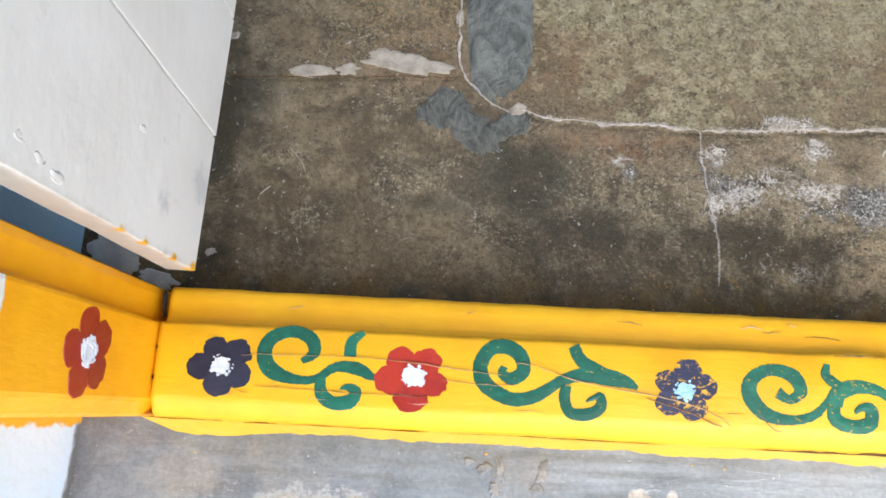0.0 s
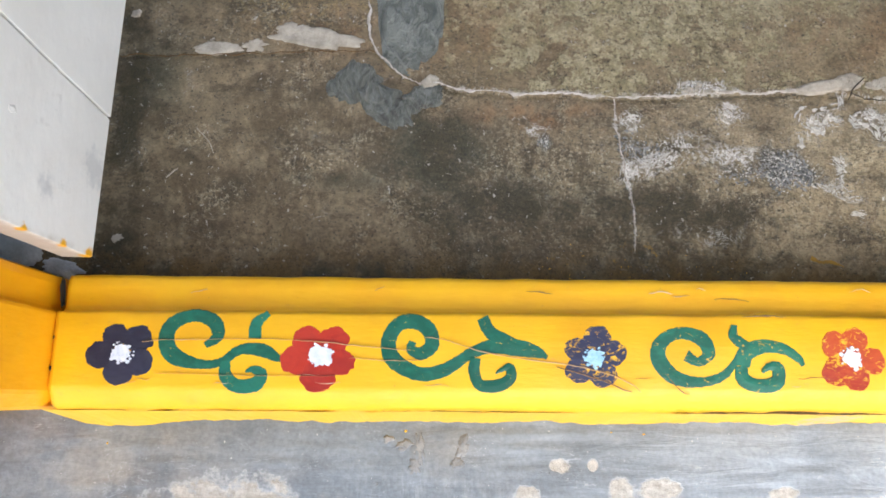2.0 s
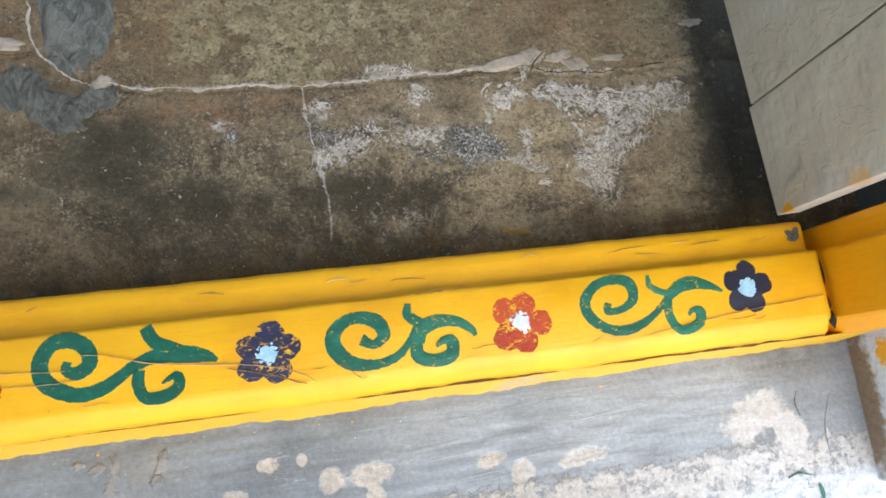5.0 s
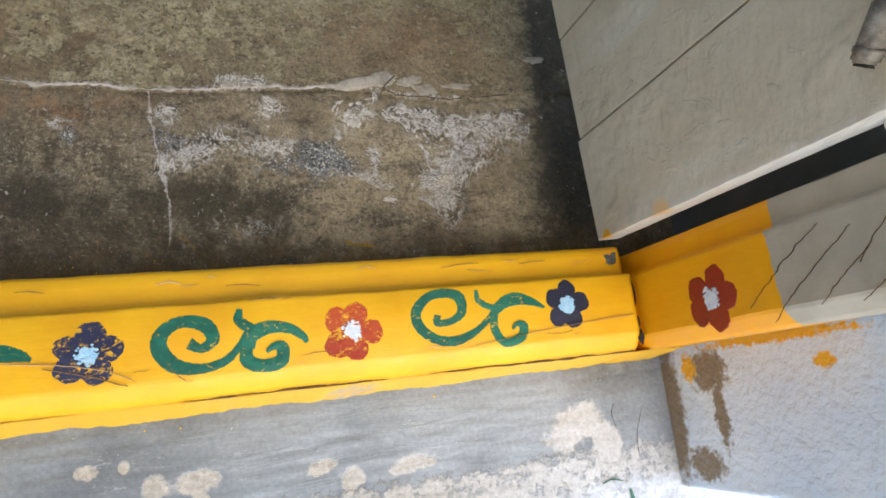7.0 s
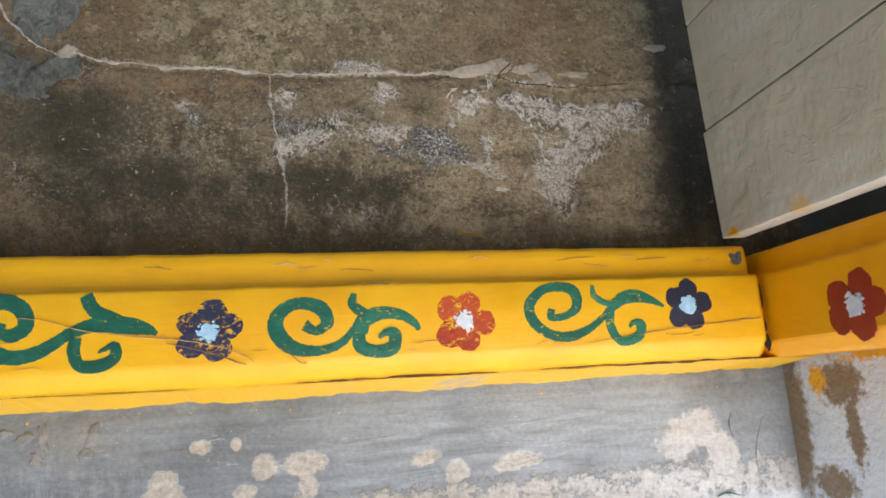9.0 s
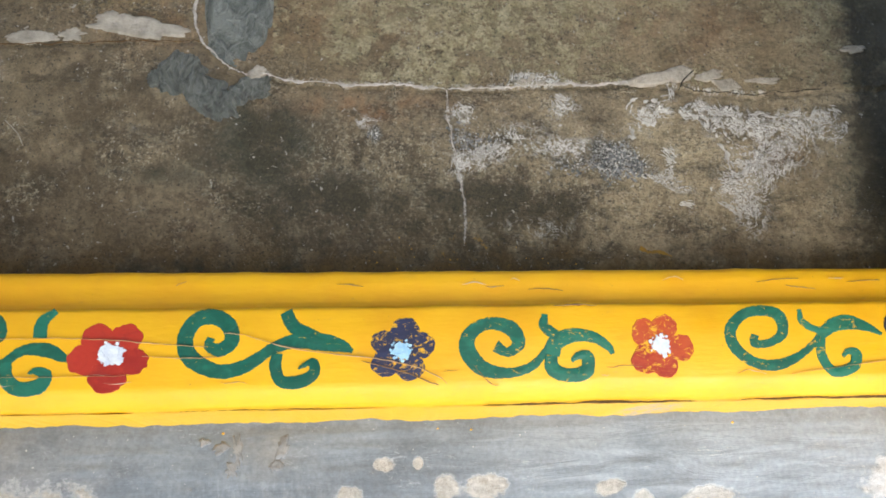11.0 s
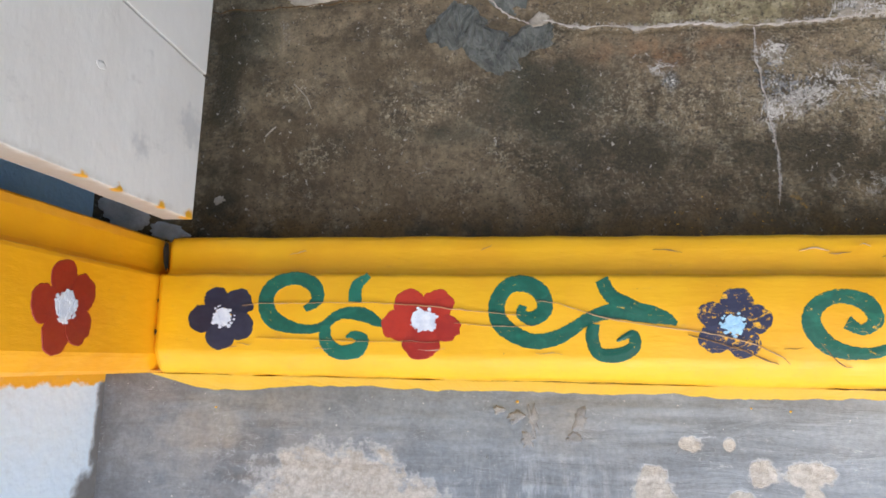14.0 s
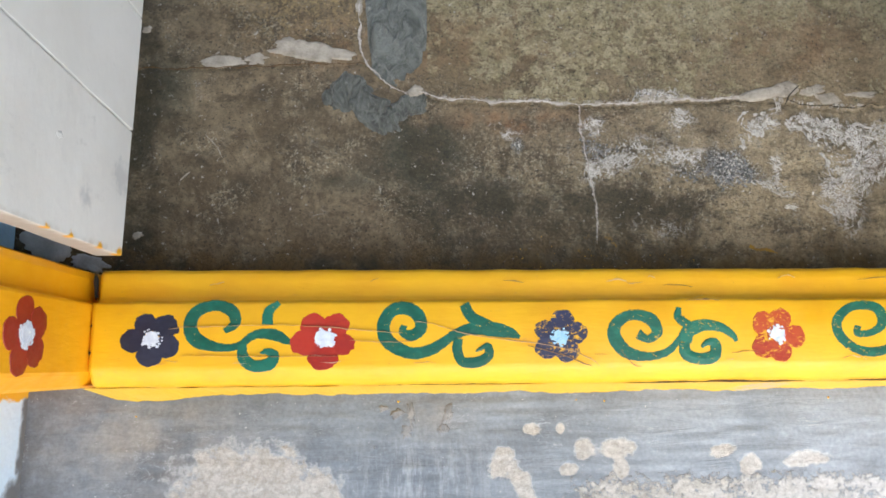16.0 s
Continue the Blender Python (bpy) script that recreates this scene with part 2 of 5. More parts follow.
    c = k.mix(k.math("MULTIPLY", pale, 0.36), c, k.mix(k.step(k.noise(100, 5, 0.75), 0.38, 0.62), (0.22, 0.195, 0.160), (0.58, 0.55, 0.50)))
    c = k.mix(k.math("MULTIPLY", rim, 0.90), c, (0.84, 0.81, 0.77))
    pale = k.math("MAXIMUM", pale, rim)
    # exposed grit
    grit = k.noise(400, 3, 0.75, warp=0.5)
    gm = k.step(k.math("ADD", k.attr("gravel"), k.math("MULTIPLY", k.math("SUBTRACT", mid, 0.5), 2.6)), 0.25, 0.85)
    gc = k.mix(k.step(grit, 0.48, 0.60), (0.052, 0.048, 0.042), (0.50, 0.49, 0.46))
    c = k.mix(k.math("MULTIPLY", gm, 0.9), c, gc)
    # specks and pores
    c = k.mix(k.math("MULTIPLY", k.step(k.noise(150, 3, 0.6, warp=0.5), 0.672, 0.71), 0.70), c, (0.48, 0.45, 0.40))
    c = k.mix(k.math("MULTIPLY", k.step(k.noise(290, 2, 0.5, shift=(4, 4, 4)), 0.63, 0.69), 0.75), c, (0.030, 0.026, 0.020))
    # yellow spatter by the threshold
    c = k.mix(k.math("MULTIPLY", k.attr("spatter"), k.step(k.noise(110, 5, 0.7), 0.60, 0.65)), c, (0.55, 0.29, 0.02))
    b = k.math("ADD", k.math("MULTIPLY", mid, 0.9), k.math("MULTIPLY", fine, 0.9))
    b = k.math("ADD", b, k.math("MULTIPLY", flake, 0.35))
    b = k.math("ADD", b, k.math("MULTIPLY", pale, 0.5))
    b = k.math("ADD", b, k.math("MULTIPLY", k.math("MULTIPLY", gm, grit), 2.0))
    b = k.math("ADD", b, k.math("MULTIPLY", sandy, k.math("MULTIPLY", sand, 0.9)))
    r = k.step(k.noise(16, 5, 0.6), 0.3, 0.7, 0.34, 0.56)
    return k.done(c, r, b, 0.0024, 0.9)


def make_outer_floor():
    """Grey cement wash brushed along the step, peeling to bare rough mortar."""
    k = Mat("brushed_grey_cement", 0.45, 0.0, 0.5)
    streak = k.noise(30, 6, 0.68, (0.32, 1.6, 1), warp=1.2)
    streak2 = k.noise(110, 4, 0.70, (0.16, 1.3, 1), warp=0.6)
    c = k.mix(k.step(k.noise(7, 6, 0.65), 0.35, 0.65), (0.142, 0.162, 0.186), (0.218, 0.247, 0.280))
    c = k.mix(k.math("MULTIPLY", k.step(streak, 0.48, 0.68), 0.34), c, (0.31, 0.340, 0.375))
    c = k.mix(k.math("MULTIPLY", k.step(streak2, 0.44, 0.34), 0.22), c, (0.150, 0.156, 0.172))
    c = k.mix(k.math("MULTIPLY", k.step(k.noise(13, 6, 0.66, shift=(3, 3, 0)), 0.50, 0.66), 0.50), c, (0.150, 0.156, 0.166))
    # brighter light towards the right, put into the wash colour
    c = k.mix(k.math("MULTIPLY", k.attr("lit_right"), k.step(k.noise(9, 5, 0.6), 0.25, 0.6)), c, (0.345, 0.385, 0.435))
    c = k.mix(k.math("MULTIPLY", k.attr("cross"), k.step(k.noise(80, 5, 0.75, (1.5, 0.22, 1)), 0.46, 0.62)), c, (0.50, 0.53, 0.57))
    c = k.mix(k.math("MULTIPLY", k.attr("warm"), k.step(k.noise(14, 5), 0.3, 0.65)), c, (0.34, 0.315, 0.28))
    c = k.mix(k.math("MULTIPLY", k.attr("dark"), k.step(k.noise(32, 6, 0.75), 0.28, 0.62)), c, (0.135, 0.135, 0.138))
    raw = k.math("ADD", k.attr("bare"), k.math("ADD", k.math("MULTIPLY", k.math("SUBTRACT", k.noise(44, 5, 0.6), 0.5), 0.60), k.math("MULTIPLY", k.math("SUBTRACT", k.noise(100, 5, 0.65, shift=(2, 2, 2)), 0.5), 0.45)))
    bare = k.step(raw, 0.53, 0.60)
    mot = k.math("ADD", k.attr("mottle"), k.math("MULTIPLY", k.math("SUBTRACT", k.noise(85, 8, 0.78), 0.5), 2.8))
    bare = k.math("MAXIMUM", bare, k.step(mot, 0.46, 0.72))
    sand = k.mix(k.step(k.noise(110, 6, 0.78), 0.38, 0.62), (0.365, 0.340, 0.305), (0.50, 0.475, 0.440))
    sand = k.mix(k.attr("lime"), sand, (0.55, 0.56, 0.58))
    c = k.mix(bare, c, sand)
    lip = k.math("MULTIPLY", k.step(raw, 0.47, 0.53), k.step(raw, 0.54, 0.60, 1.0, 0.0))
    c = k.mix(k.math("MULTIPLY", lip, 0.45), c, (0.50, 0.50, 0.50))
    scr = k.math("ABSOLUTE", k.math("SUBTRACT", k.noise(34, 3, 0.5, (0.5, 1.6, 1), (11, 5, 0), 2.0), 0.5))
    scr = k.math("MULTIPLY", k.step(scr, 0.002, 0.010, 1.0, 0.0), k.step(k.noise(16, 4, 0.6, shift=(5, 9, 1)), 0.52, 0.60))
    c = k.mix(k.math("MULTIPLY", scr, 0.5), c, (0.46, 0.48, 0.50))
    wh = k.math("ADD", k.attr("white"), k.math("MULTIPLY", k.math("SUBTRACT", k.noise(45, 6, 0.7), 0.5), 1.2))
    c = k.mix(k.step(wh, 0.40, 0.80), c, (0.58, 0.62, 0.68))
    c = k.mix(1.0, c, k.step(k.noise(190, 4, 0.75), 0.3, 0.7, 0.86, 1.14), "MULTIPLY")
    c = k.mix(k.step(k.noise(240, 2, 0.5), 0.745, 0.765), c, (0.55, 0.54, 0.52))
    b = k.math("ADD", k.math("MULTIPLY", streak, 0.8), k.math("MULTIPLY", streak2, 0.22))
    b = k.math("ADD", b, k.math("MULTIPLY", bare, k.math("MULTIPLY", k.noise(170, 5, 0.75), 0.9)))
    r = k.step(bare, 0.0, 1.0, 0.34, 0.85)
    b = k.math("ADD", b, k.math("MULTIPLY", k.step(raw, 0.50, 0.60, 1.0, 0.0), 0.5))
    return k.done(c, r, b, 0.0016, 0.8)


def make_wall(name, a, b2, patches, bare, yellow, bumpd, skirt=()):
    k = Mat(name, 0.75)
    c = k.mix(k.step(k.noise(10, 5), 0.3, 0.7), a, b2)
    for p in skirt:
        c = k.mix(k.blob(*p), c, (0.16, 0.165, 0.17))
    if patches:
        c = k.mix(k.union([k.blob(*p) for p in patches]), c, k.mix(k.noise(130, 5, 0.7), bare, (0.30, 0.24, 0.17)))
    if yellow:
        c = k.mix(k.union([k.blob(*p) for p in yellow]), c, (0.80, 0.42, 0.02))
    c = k.mix(k.math("MULTIPLY", k.step(k.noise(40, 6, 0.7), 0.52, 0.70), 0.14), c, (0.36, 0.40, 0.46))
    b = k.math("ADD", k.noise(85, 4, 0.5), k.math("MULTIPLY", k.noise(230, 3, 0.5), 0.25))
    return k.done(c, 0.7, b, bumpd, 0.7)


M_YEL, M_PALE = make_yellow(), make_pale_yellow()
M_JAMB_L = make_jamb("left_jamb_paint", 0.343, (0.74, 0.73, 0.70), (0.66, 0.65, 0.61), 0.03)
# upper coat is white, darkened here for the dim side of the doorway
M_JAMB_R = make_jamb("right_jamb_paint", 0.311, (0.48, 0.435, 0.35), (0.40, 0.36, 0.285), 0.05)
M_LEAF_L = make_leaf_paint("white_leaf_paint", (0.81, 0.785, 0.735), (0.75, 0.72, 0.665),
                           [(-0.224, 0.1235, 0.103, 0.007), (-0.2235, 0.1235, 0.150, 0.0045), (-0.225, 0.122, 0.213, 0.0050), (-0.225, 0.122, 0.256, 0.0045)],
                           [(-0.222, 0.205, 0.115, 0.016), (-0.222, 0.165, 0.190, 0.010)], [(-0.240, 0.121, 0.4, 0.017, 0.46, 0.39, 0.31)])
# white leaf with shade put into its face colour, front edge left bright
M_LEAF_R = make_leaf_paint("shaded_white_leaf_paint", (0.65, 0.575, 0.435), (0.57, 0.495, 0.365),
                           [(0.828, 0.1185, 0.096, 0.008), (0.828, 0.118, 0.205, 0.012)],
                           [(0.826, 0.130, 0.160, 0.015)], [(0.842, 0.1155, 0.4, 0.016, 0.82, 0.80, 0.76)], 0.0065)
M_RED = make_flower_paint("red_flower_paint", (0.47, 0.032, 0.014), (0.34, 0.018, 0.010), 0.68)
M_RED_DRY = make_flower_paint("thin_red_flower_paint", (0.50, 0.070, 0.014), (0.36, 0.026, 0.010), 0.540)
M_RED_DARK = make_flower_paint("maroon_flower_paint", (0.34, 0.020, 0.010), (0.27, 0.014, 0.009), 0.80)
M_NAVY = make_flower_paint("navy_flower_paint", (0.016, 0.019, 0.040), (0.030, 0.033, 0.060), 0.70)
M_NAVY_DRY = make_flower_paint("thin_navy_flower_paint", (0.018, 0.022, 0.058), (0.034, 0.038, 0.085), 0.540)
M_GREEN = make_flower_paint("green_scroll_paint", (0.004, 0.092, 0.058), (0.012, 0.155, 0.098), 0.635)
M_GREEN_DRY = make_flower_paint("thin_green_scroll_paint", (0.005, 0.098, 0.062), (0.016, 0.165, 0.102), 0.595)
M_WHITE = make_plain("white_dab", (0.82, 0.84, 0.86), (0.62, 0.66, 0.74), 120, 0.6, 0.001, 220)
M_BLUE_WHITE = make_plain("pale_blue_dab", (0.52, 0.75, 0.88), (0.34, 0.60, 0.80), 120, 0.6, 0.002, 220)
M_CRACK = make_plain("open_wood_crack", (0.20, 0.10, 0.035), (0.34, 0.20, 0.09), 80, 0.9)
M_CRACK_DK = make_plain("dark_wood_crack", (0.060, 0.030, 0.010), (0.16, 0.08, 0.02), 90, 0.9)
M_WORN = make_plain("rubbed_undercoat", (0.62, 0.42, 0.30), (0.70, 0.52, 0.36), 90, 0.8)
M_FINE = make_plain("fine_paint_crack", (0.55, 0.36, 0.20), (0.44, 0.25, 0.10), 80, 0.8)
M_INNER, M_OUTER = make_inner_floor(), make_outer_floor()
M_PLASTER = make_plain("white_plaster", (0.27, 0.235, 0.185), (0.46, 0.405, 0.335), 60, 0.8, 0.003, 150)
M_JOINT = make_plain("pale_mortar", (0.36, 0.31, 0.26), (0.64, 0.58, 0.53), 60, 0.8, 0.003, 120)
M_GREY_CEM = make_cement("grey_cement", (0.088, 0.093, 0.080), (0.190, 0.196, 0.172))
M_GREY_CEM2 = make_cement("dark_grey_cement", (0.062, 0.063, 0.052), (0.145, 0.147, 0.126))
M_SPLASH = make_plain("pale_cement_splash", (0.62, 0.62, 0.62), (0.42, 0.42, 0.42), 50, 0.8, 0.003, 120)
M_HOLE = make_plain("dark_gap", (0.012, 0.010, 0.008), (0.03, 0.022, 0.012), 60, 0.9)
M_BOLT = make_plain("painted_iron", (0.40, 0.36, 0.29), (0.12, 0.095, 0.07), 60, 0.45, 0.002, 120)
M_WALL_L = make_wall("pale_blue_limewash", (0.62, 0.78, 0.95), (0.68, 0.82, 0.95), [], (0.2, 0.15, 0.1),
                     [((-0.364, -0.026, 0.02 + 0.045 * i), 0.020, 0.8, 70, 0.2, (1, 0.55, 1.6)) for i in range(9)], 0.0012,
                     [((-0.364, -0.165, 0.0), 0.040, 0.5, 40, 0.2, (1, 1, 0.9)), ((-0.364, -0.10, -0.01), 0.016, 0.6, 60, 0.3, (1, 7, 1))])
M_WALL_R = make_wall("rough_white_limewash", (0.60, 0.70, 0.83), (0.70, 0.78, 0.88),
                     [((0.945, -0.055, 0.085), 0.034, 0.9, 110, 0.3, (1, 0.75, 1.0)), ((0.945, -0.110, 0.096), 0.020, 1.1, 120, 0.3, (1, 1.9, 0.55)),
                      ((0.945, -0.10, 0.004), 0.020, 0.7, 90, 0.3, (1, 4.6, 1.1)), ((0.945, -0.168, 0.052), 0.024, 1.0, 110, 0.3, (1, 0.8, 1.4))],
                     (0.20, 0.15, 0.105),
                     [((0.945, -0.050, 0.050), 0.013, 1.0, 130, 0.25, (1, 1.2, 1)), ((0.945, -0.056, 0.262), 0.010, 0.8, 150, 0.25, (1, 0.8, 1.3)),
                      ((0.945, -0.026, 0.20), 0.009, 1.4, 110, 0.3, (1, 0.7, 12))], 0.006)
M_BLUE_WALL = make_wall("blue_wall_paint", (0.38, 0.66, 0.97), (0.42, 0.70, 0.98), [], (0.20, 0.18, 0.16), [], 0.003)
M_ROOM = make_plain("room_wall_paint", (0.46, 0.50, 0.55), (0.40, 0.44, 0.48), 4, 0.8)
M_DARK_WALL = make_plain("dark_wall_paint", (0.20, 0.225, 0.235), (0.14, 0.155, 0.160), 9, 0.85)
M_GROUND = make_plain("dusty_ground", (0.40, 0.40, 0.40), (0.48, 0.48, 0.48), 3, 0.9)


# ---- mesh helpers ----
def finish(ob, parent=None, label=""):
    if parent is not None:
        ob.parent = parent
    if label:
        ob["label"] = label
    return ob


def part(name, bm, material, parent=None, label="", smooth=False):
    me = bpy.data.meshes.new(name)
    bmesh.ops.recalc_face_normals(bm, faces=bm.faces)
    bm.to_mesh(me)
    bm.free()
    me.materials.append(material)
    for p in me.polygons:
        p.use_smooth = smooth
    return finish(new(name, me), parent, label)


def box(x0, x1, y0, y1, z0, z1, bevel=0.0, cuts=0):
    bm = bmesh.new()
    bmesh.ops.create_cube(bm, size=1.0)
    for v in bm.verts:
        v.co = Vector((x0 + (v.co.x + 0.5) * (x1 - x0), y0 + (v.co.y + 0.5) * (y1 - y0), z0 + (v.co.z + 0.5) * (z1 - z0)))
    if bevel:
        bmesh.ops.bevel(bm, geom=bm.edges[:], offset=bevel, segments=2, affect="EDGES", profile=0.5)
    return bm


def lattice(seed):
    return np.random.RandomState(seed).rand(256, 256)


LAT = [lattice(100 + i) for i in range(6)]


def vnoise(x, y, scale, k=0):
    """Smooth value noise in -1..1, with cells 1/scale metres wide."""
    u, v = np.asarray(x) * scale + 40.0, np.asarray(y) * scale + 40.0
    i, j = np.floor(u).astype(int), np.floor(v).astype(int)
    f, g = u - i, v - j
    f, g = f * f * (3 - 2 * f), g * g * (3 - 2 * g)
    t = LAT[k % 6]
    i0, i1, j0, j1 = i % 256, (i + 1) % 256, j % 256, (j + 1) % 256
    return 2 * ((t[i0, j0] * (1 - f) + t[i1, j0] * f) * (1 - g) + (t[i0, j1] * (1 - f) + t[i1, j1] * f) * g) - 1


def fbm(x, y, scale, k=0, octaves=4):
    return sum(vnoise(x, y, scale * 2 ** o, k + o) * 0.5 ** o for o in range(octaves)) / 1.8


def spot(x, y, cx, cy, rx, ry, ang=0.0):
    """A soft round weight, 1 in the middle."""
    c, s = math.cos(radians(ang)), math.sin(radians(ang))
    u, v = ((x - cx) * c + (y - cy) * s) / rx, (-(x - cx) * s + (y - cy) * c) / ry
    return np.exp(-(u * u + v * v))


def sheet(name, xs, ys, height, weights, material, parent=None):
    """A relief sheet over a grid, with named surface weights."""
    X, Y = np.meshgrid(xs, ys, indexing="ij")
    Z = height(X, Y)
    nx, ny = X.shape
    idx = np.arange(nx * ny).reshape(nx, ny)
    faces = np.stack([idx[:-1, :-1], idx[1:, :-1], idx[1:, 1:], idx[:-1, 1:]], -1).reshape(-1, 4)
    me = bpy.data.meshes.new(name)
    me.vertices.add(nx * ny)
    me.vertices.foreach_set("co", np.stack([X, Y, Z], -1).astype(np.float32).ravel())
    me.loops.add(faces.size)
    me.loops.foreach_set("vertex_index", faces.ravel().astype(np.int32))
    me.polygons.add(len(faces))
    me.polygons.foreach_set("loop_start", np.arange(0, faces.size, 4, dtype=np.int32))
    me.polygons.foreach_set("loop_total", np.full(len(faces), 4, dtype=np.int32))
    me.update(calc_edges=True)
    me.validate()
    for key, fn in weights.items():
        me.attributes.new(key, "FLOAT", "POINT").data.foreach_set("value", np.clip(fn(X, Y), 0, 1).astype(np.float32).ravel())
    me.materials.append(material)
    me.polygons.foreach_set("use_smooth", np.ones(len(faces), dtype=bool))
    return finish(new(name, me), parent)


def spread(lo, hi, a, b, fine, coarse):
    """Grid stops: fine between a and b, coarse outside."""
    return np.unique(np.round(np.concatenate([np.arange(lo, a, coarse), np.arange(a, b, fine), np.arange(b, hi + coarse / 2, coarse)]), 5))


def swept(name, xs, profile, jitter, material, parent=None, label="", lo=None, hi=None):
    """A closed (y, z) profile drawn along x, its points shifted by jitter(x, i)."""
    bm = bmesh.new()
    rows = [[bm.verts.new((x, p[0] + d[0], p[1] + d[1])) for p, d in ((p, jitter(x, i)) for i, p in enumerate(profile))] for x in xs]
    n = len(profile)
    for a, b in zip(rows, rows[1:]):
        for i in range(n):
            bm.faces.new((a[i], a[(i + 1) % n], b[(i + 1) % n], b[i]))
    bm.faces.new(rows[0])
    bm.faces.new(rows[-1][::-1])
    return part(name, bm, material, parent, label)


def catmull(pts, n=7):
    """A smooth path through (x, y, width) stops."""
    p = [np.array(q, float) for q in pts]
    p = [2 * p[0] - p[1], *p, 2 * p[-1] - p[-2]]
    out = []
    for a, b, c, d in zip(p, p[1:], p[2:], p[3:]):
        for t in np.arange(n) / n:
            out.append(0.5 * (2 * b + (c - a) * t + (2 * a - 5 * b + 4 * c - d) * t * t + (3 * b - a - 3 * c + d) * t ** 3))
    return out + [p[-2]]


def ribbon(bm, path, base, thick, wobble=0.0, seed=0, place=lambda x, y, z: (x, y, z)):
    """A flat painted stroke along path, thick above base, slightly domed."""
    rng, rows = random.Random(seed), []
    for i, q in enumerate(path):
        a, b = path[max(i - 1, 0)], path[min(i + 1, len(path) - 1)]
        d = Vector((b[0] - a[0], b[1] - a[1]))
        d = d.normalized() if d.length > 1e-9 else Vector((1, 0))
        nrm, w = Vector((-d.y, d.x)), q[2] / 2
        wl, wr = w + rng.uniform(-wobble, wobble), w + rng.uniform(-wobble, wobble)
        rows.append([bm.verts.new(place(q[0] + nrm.x * s, q[1] + nrm.y * s, base + h)) for s, h in ((-wr, 0), (-wr * 0.9, thick), (0, thick * 1.3), (wl * 0.9, thick), (wl, 0))])
    for a, b in zip(rows, rows[1:]):
        for i in range(4):
            bm.faces.new((a[i], b[i], b[i + 1], a[i + 1]))
        bm.faces.new((a[4], b[4], b[0], a[0]))
    bm.faces.new(rows[0])
    bm.faces.new(rows[-1][::-1])


def slab(bm, cx, cy, z, rx, ry, ang, thick, ragged, seed, rings=6, n=72, square=2.0):
    """A thin uneven patch lying at z: ragged outline, domed top."""
    c, s = math.cos(radians(ang)), math.sin(radians(ang))
    rows = []
    for r in range(rings + 1):
        f, row = 1.0 - r / rings * 0.97, []
        for i in range(n):
            a = 2 * math.pi * i / n
            e = (abs(math.cos(a)) ** square + abs(math.sin(a)) ** square) ** (-1 / square)
            k = e * (1 + ragged * noise.fractal((math.cos(a) * 1.6 + seed * 7.3, math.sin(a) * 1.6, seed), 0.8, 2.1, 5))
            u, v = rx * k * math.cos(a) * f, ry * k * math.sin(a) * f
            x, y = cx + u * c - v * s, cy + u * s + v * c
            h = 0 if r == 0 else thick * (1 - (1 - r / rings) ** 4 * 0.4) + thick * 0.5 * noise.noise((x * 70, y * 70, seed))
            row.append(bm.verts.new((x, y, z + (h if r else -0.002))))
        rows.append(row)
    for a, b in zip(rows, rows[1:]):
        for i in range(n):
            bm.faces.new((a[i], a[(i + 1) % n], b[(i + 1) % n], b[i]))
    bm.faces.new(rows[-1])


# ---- setting: floors ----
XJ0, XJ1 = -0.250, 0.857          # inner faces of the two jambs
INNER, OUTER, SILL = 0.003, -0.006, 0.100
JX = np.array([-0.45, -0.18, 0.03, 0.045, 0.088, 0.110, 0.150, 0.325, 0.420, 0.543, 0.600, 0.680, 0.770, 1.3])
JY = np.array([0.383, 0.383, 0.394, 0.388, 0.355, 0.351, 0.340, 0.335, 0.339, 0.347, 0.338, 0.333, 0.341, 0.345])


def joint_y(x):
    return np.interp(x, JX, JY) + 0.0022 * vnoise(x, 0 * x, 55, 1) + 0.0012 * vnoise(x, 0 * x, 160, 2)


def crack_x(y):
    return np.interp(y, [0.13, 0.198, 0.245, 0.30, 0.335], [0.331, 0.333, 0.326, 0.318, 0.317]) + 0.0022 * vnoise(y, 0 * y, 70, 3)


def upper_side(x, y):
    return np.clip((y - joint_y(x)) / 0.003, 0, 1)


def inner_height(x, y):
    z = INNER + 0.0012 * fbm(x, y, 9, 0) + 0.0008 * fbm(x, y, 45, 2, 3)
    z = z + 0.0025 * upper_side(x, y) * (x > 0.09)
    z = z - 0.0022 * np.exp(-((y - joint_y(x) + 0.002) / 0.0022) ** 2)
    z = z - 0.0018 * np.exp(-((x - crack_x(y)) / 0.0016) ** 2) * ((y > 0.14) & (y < 0.335))
    z = z + 0.0012 * spot(x, y, 0.64, 0.29, 0.10, 0.04) * fbm(x, y, 60, 3)
    return z


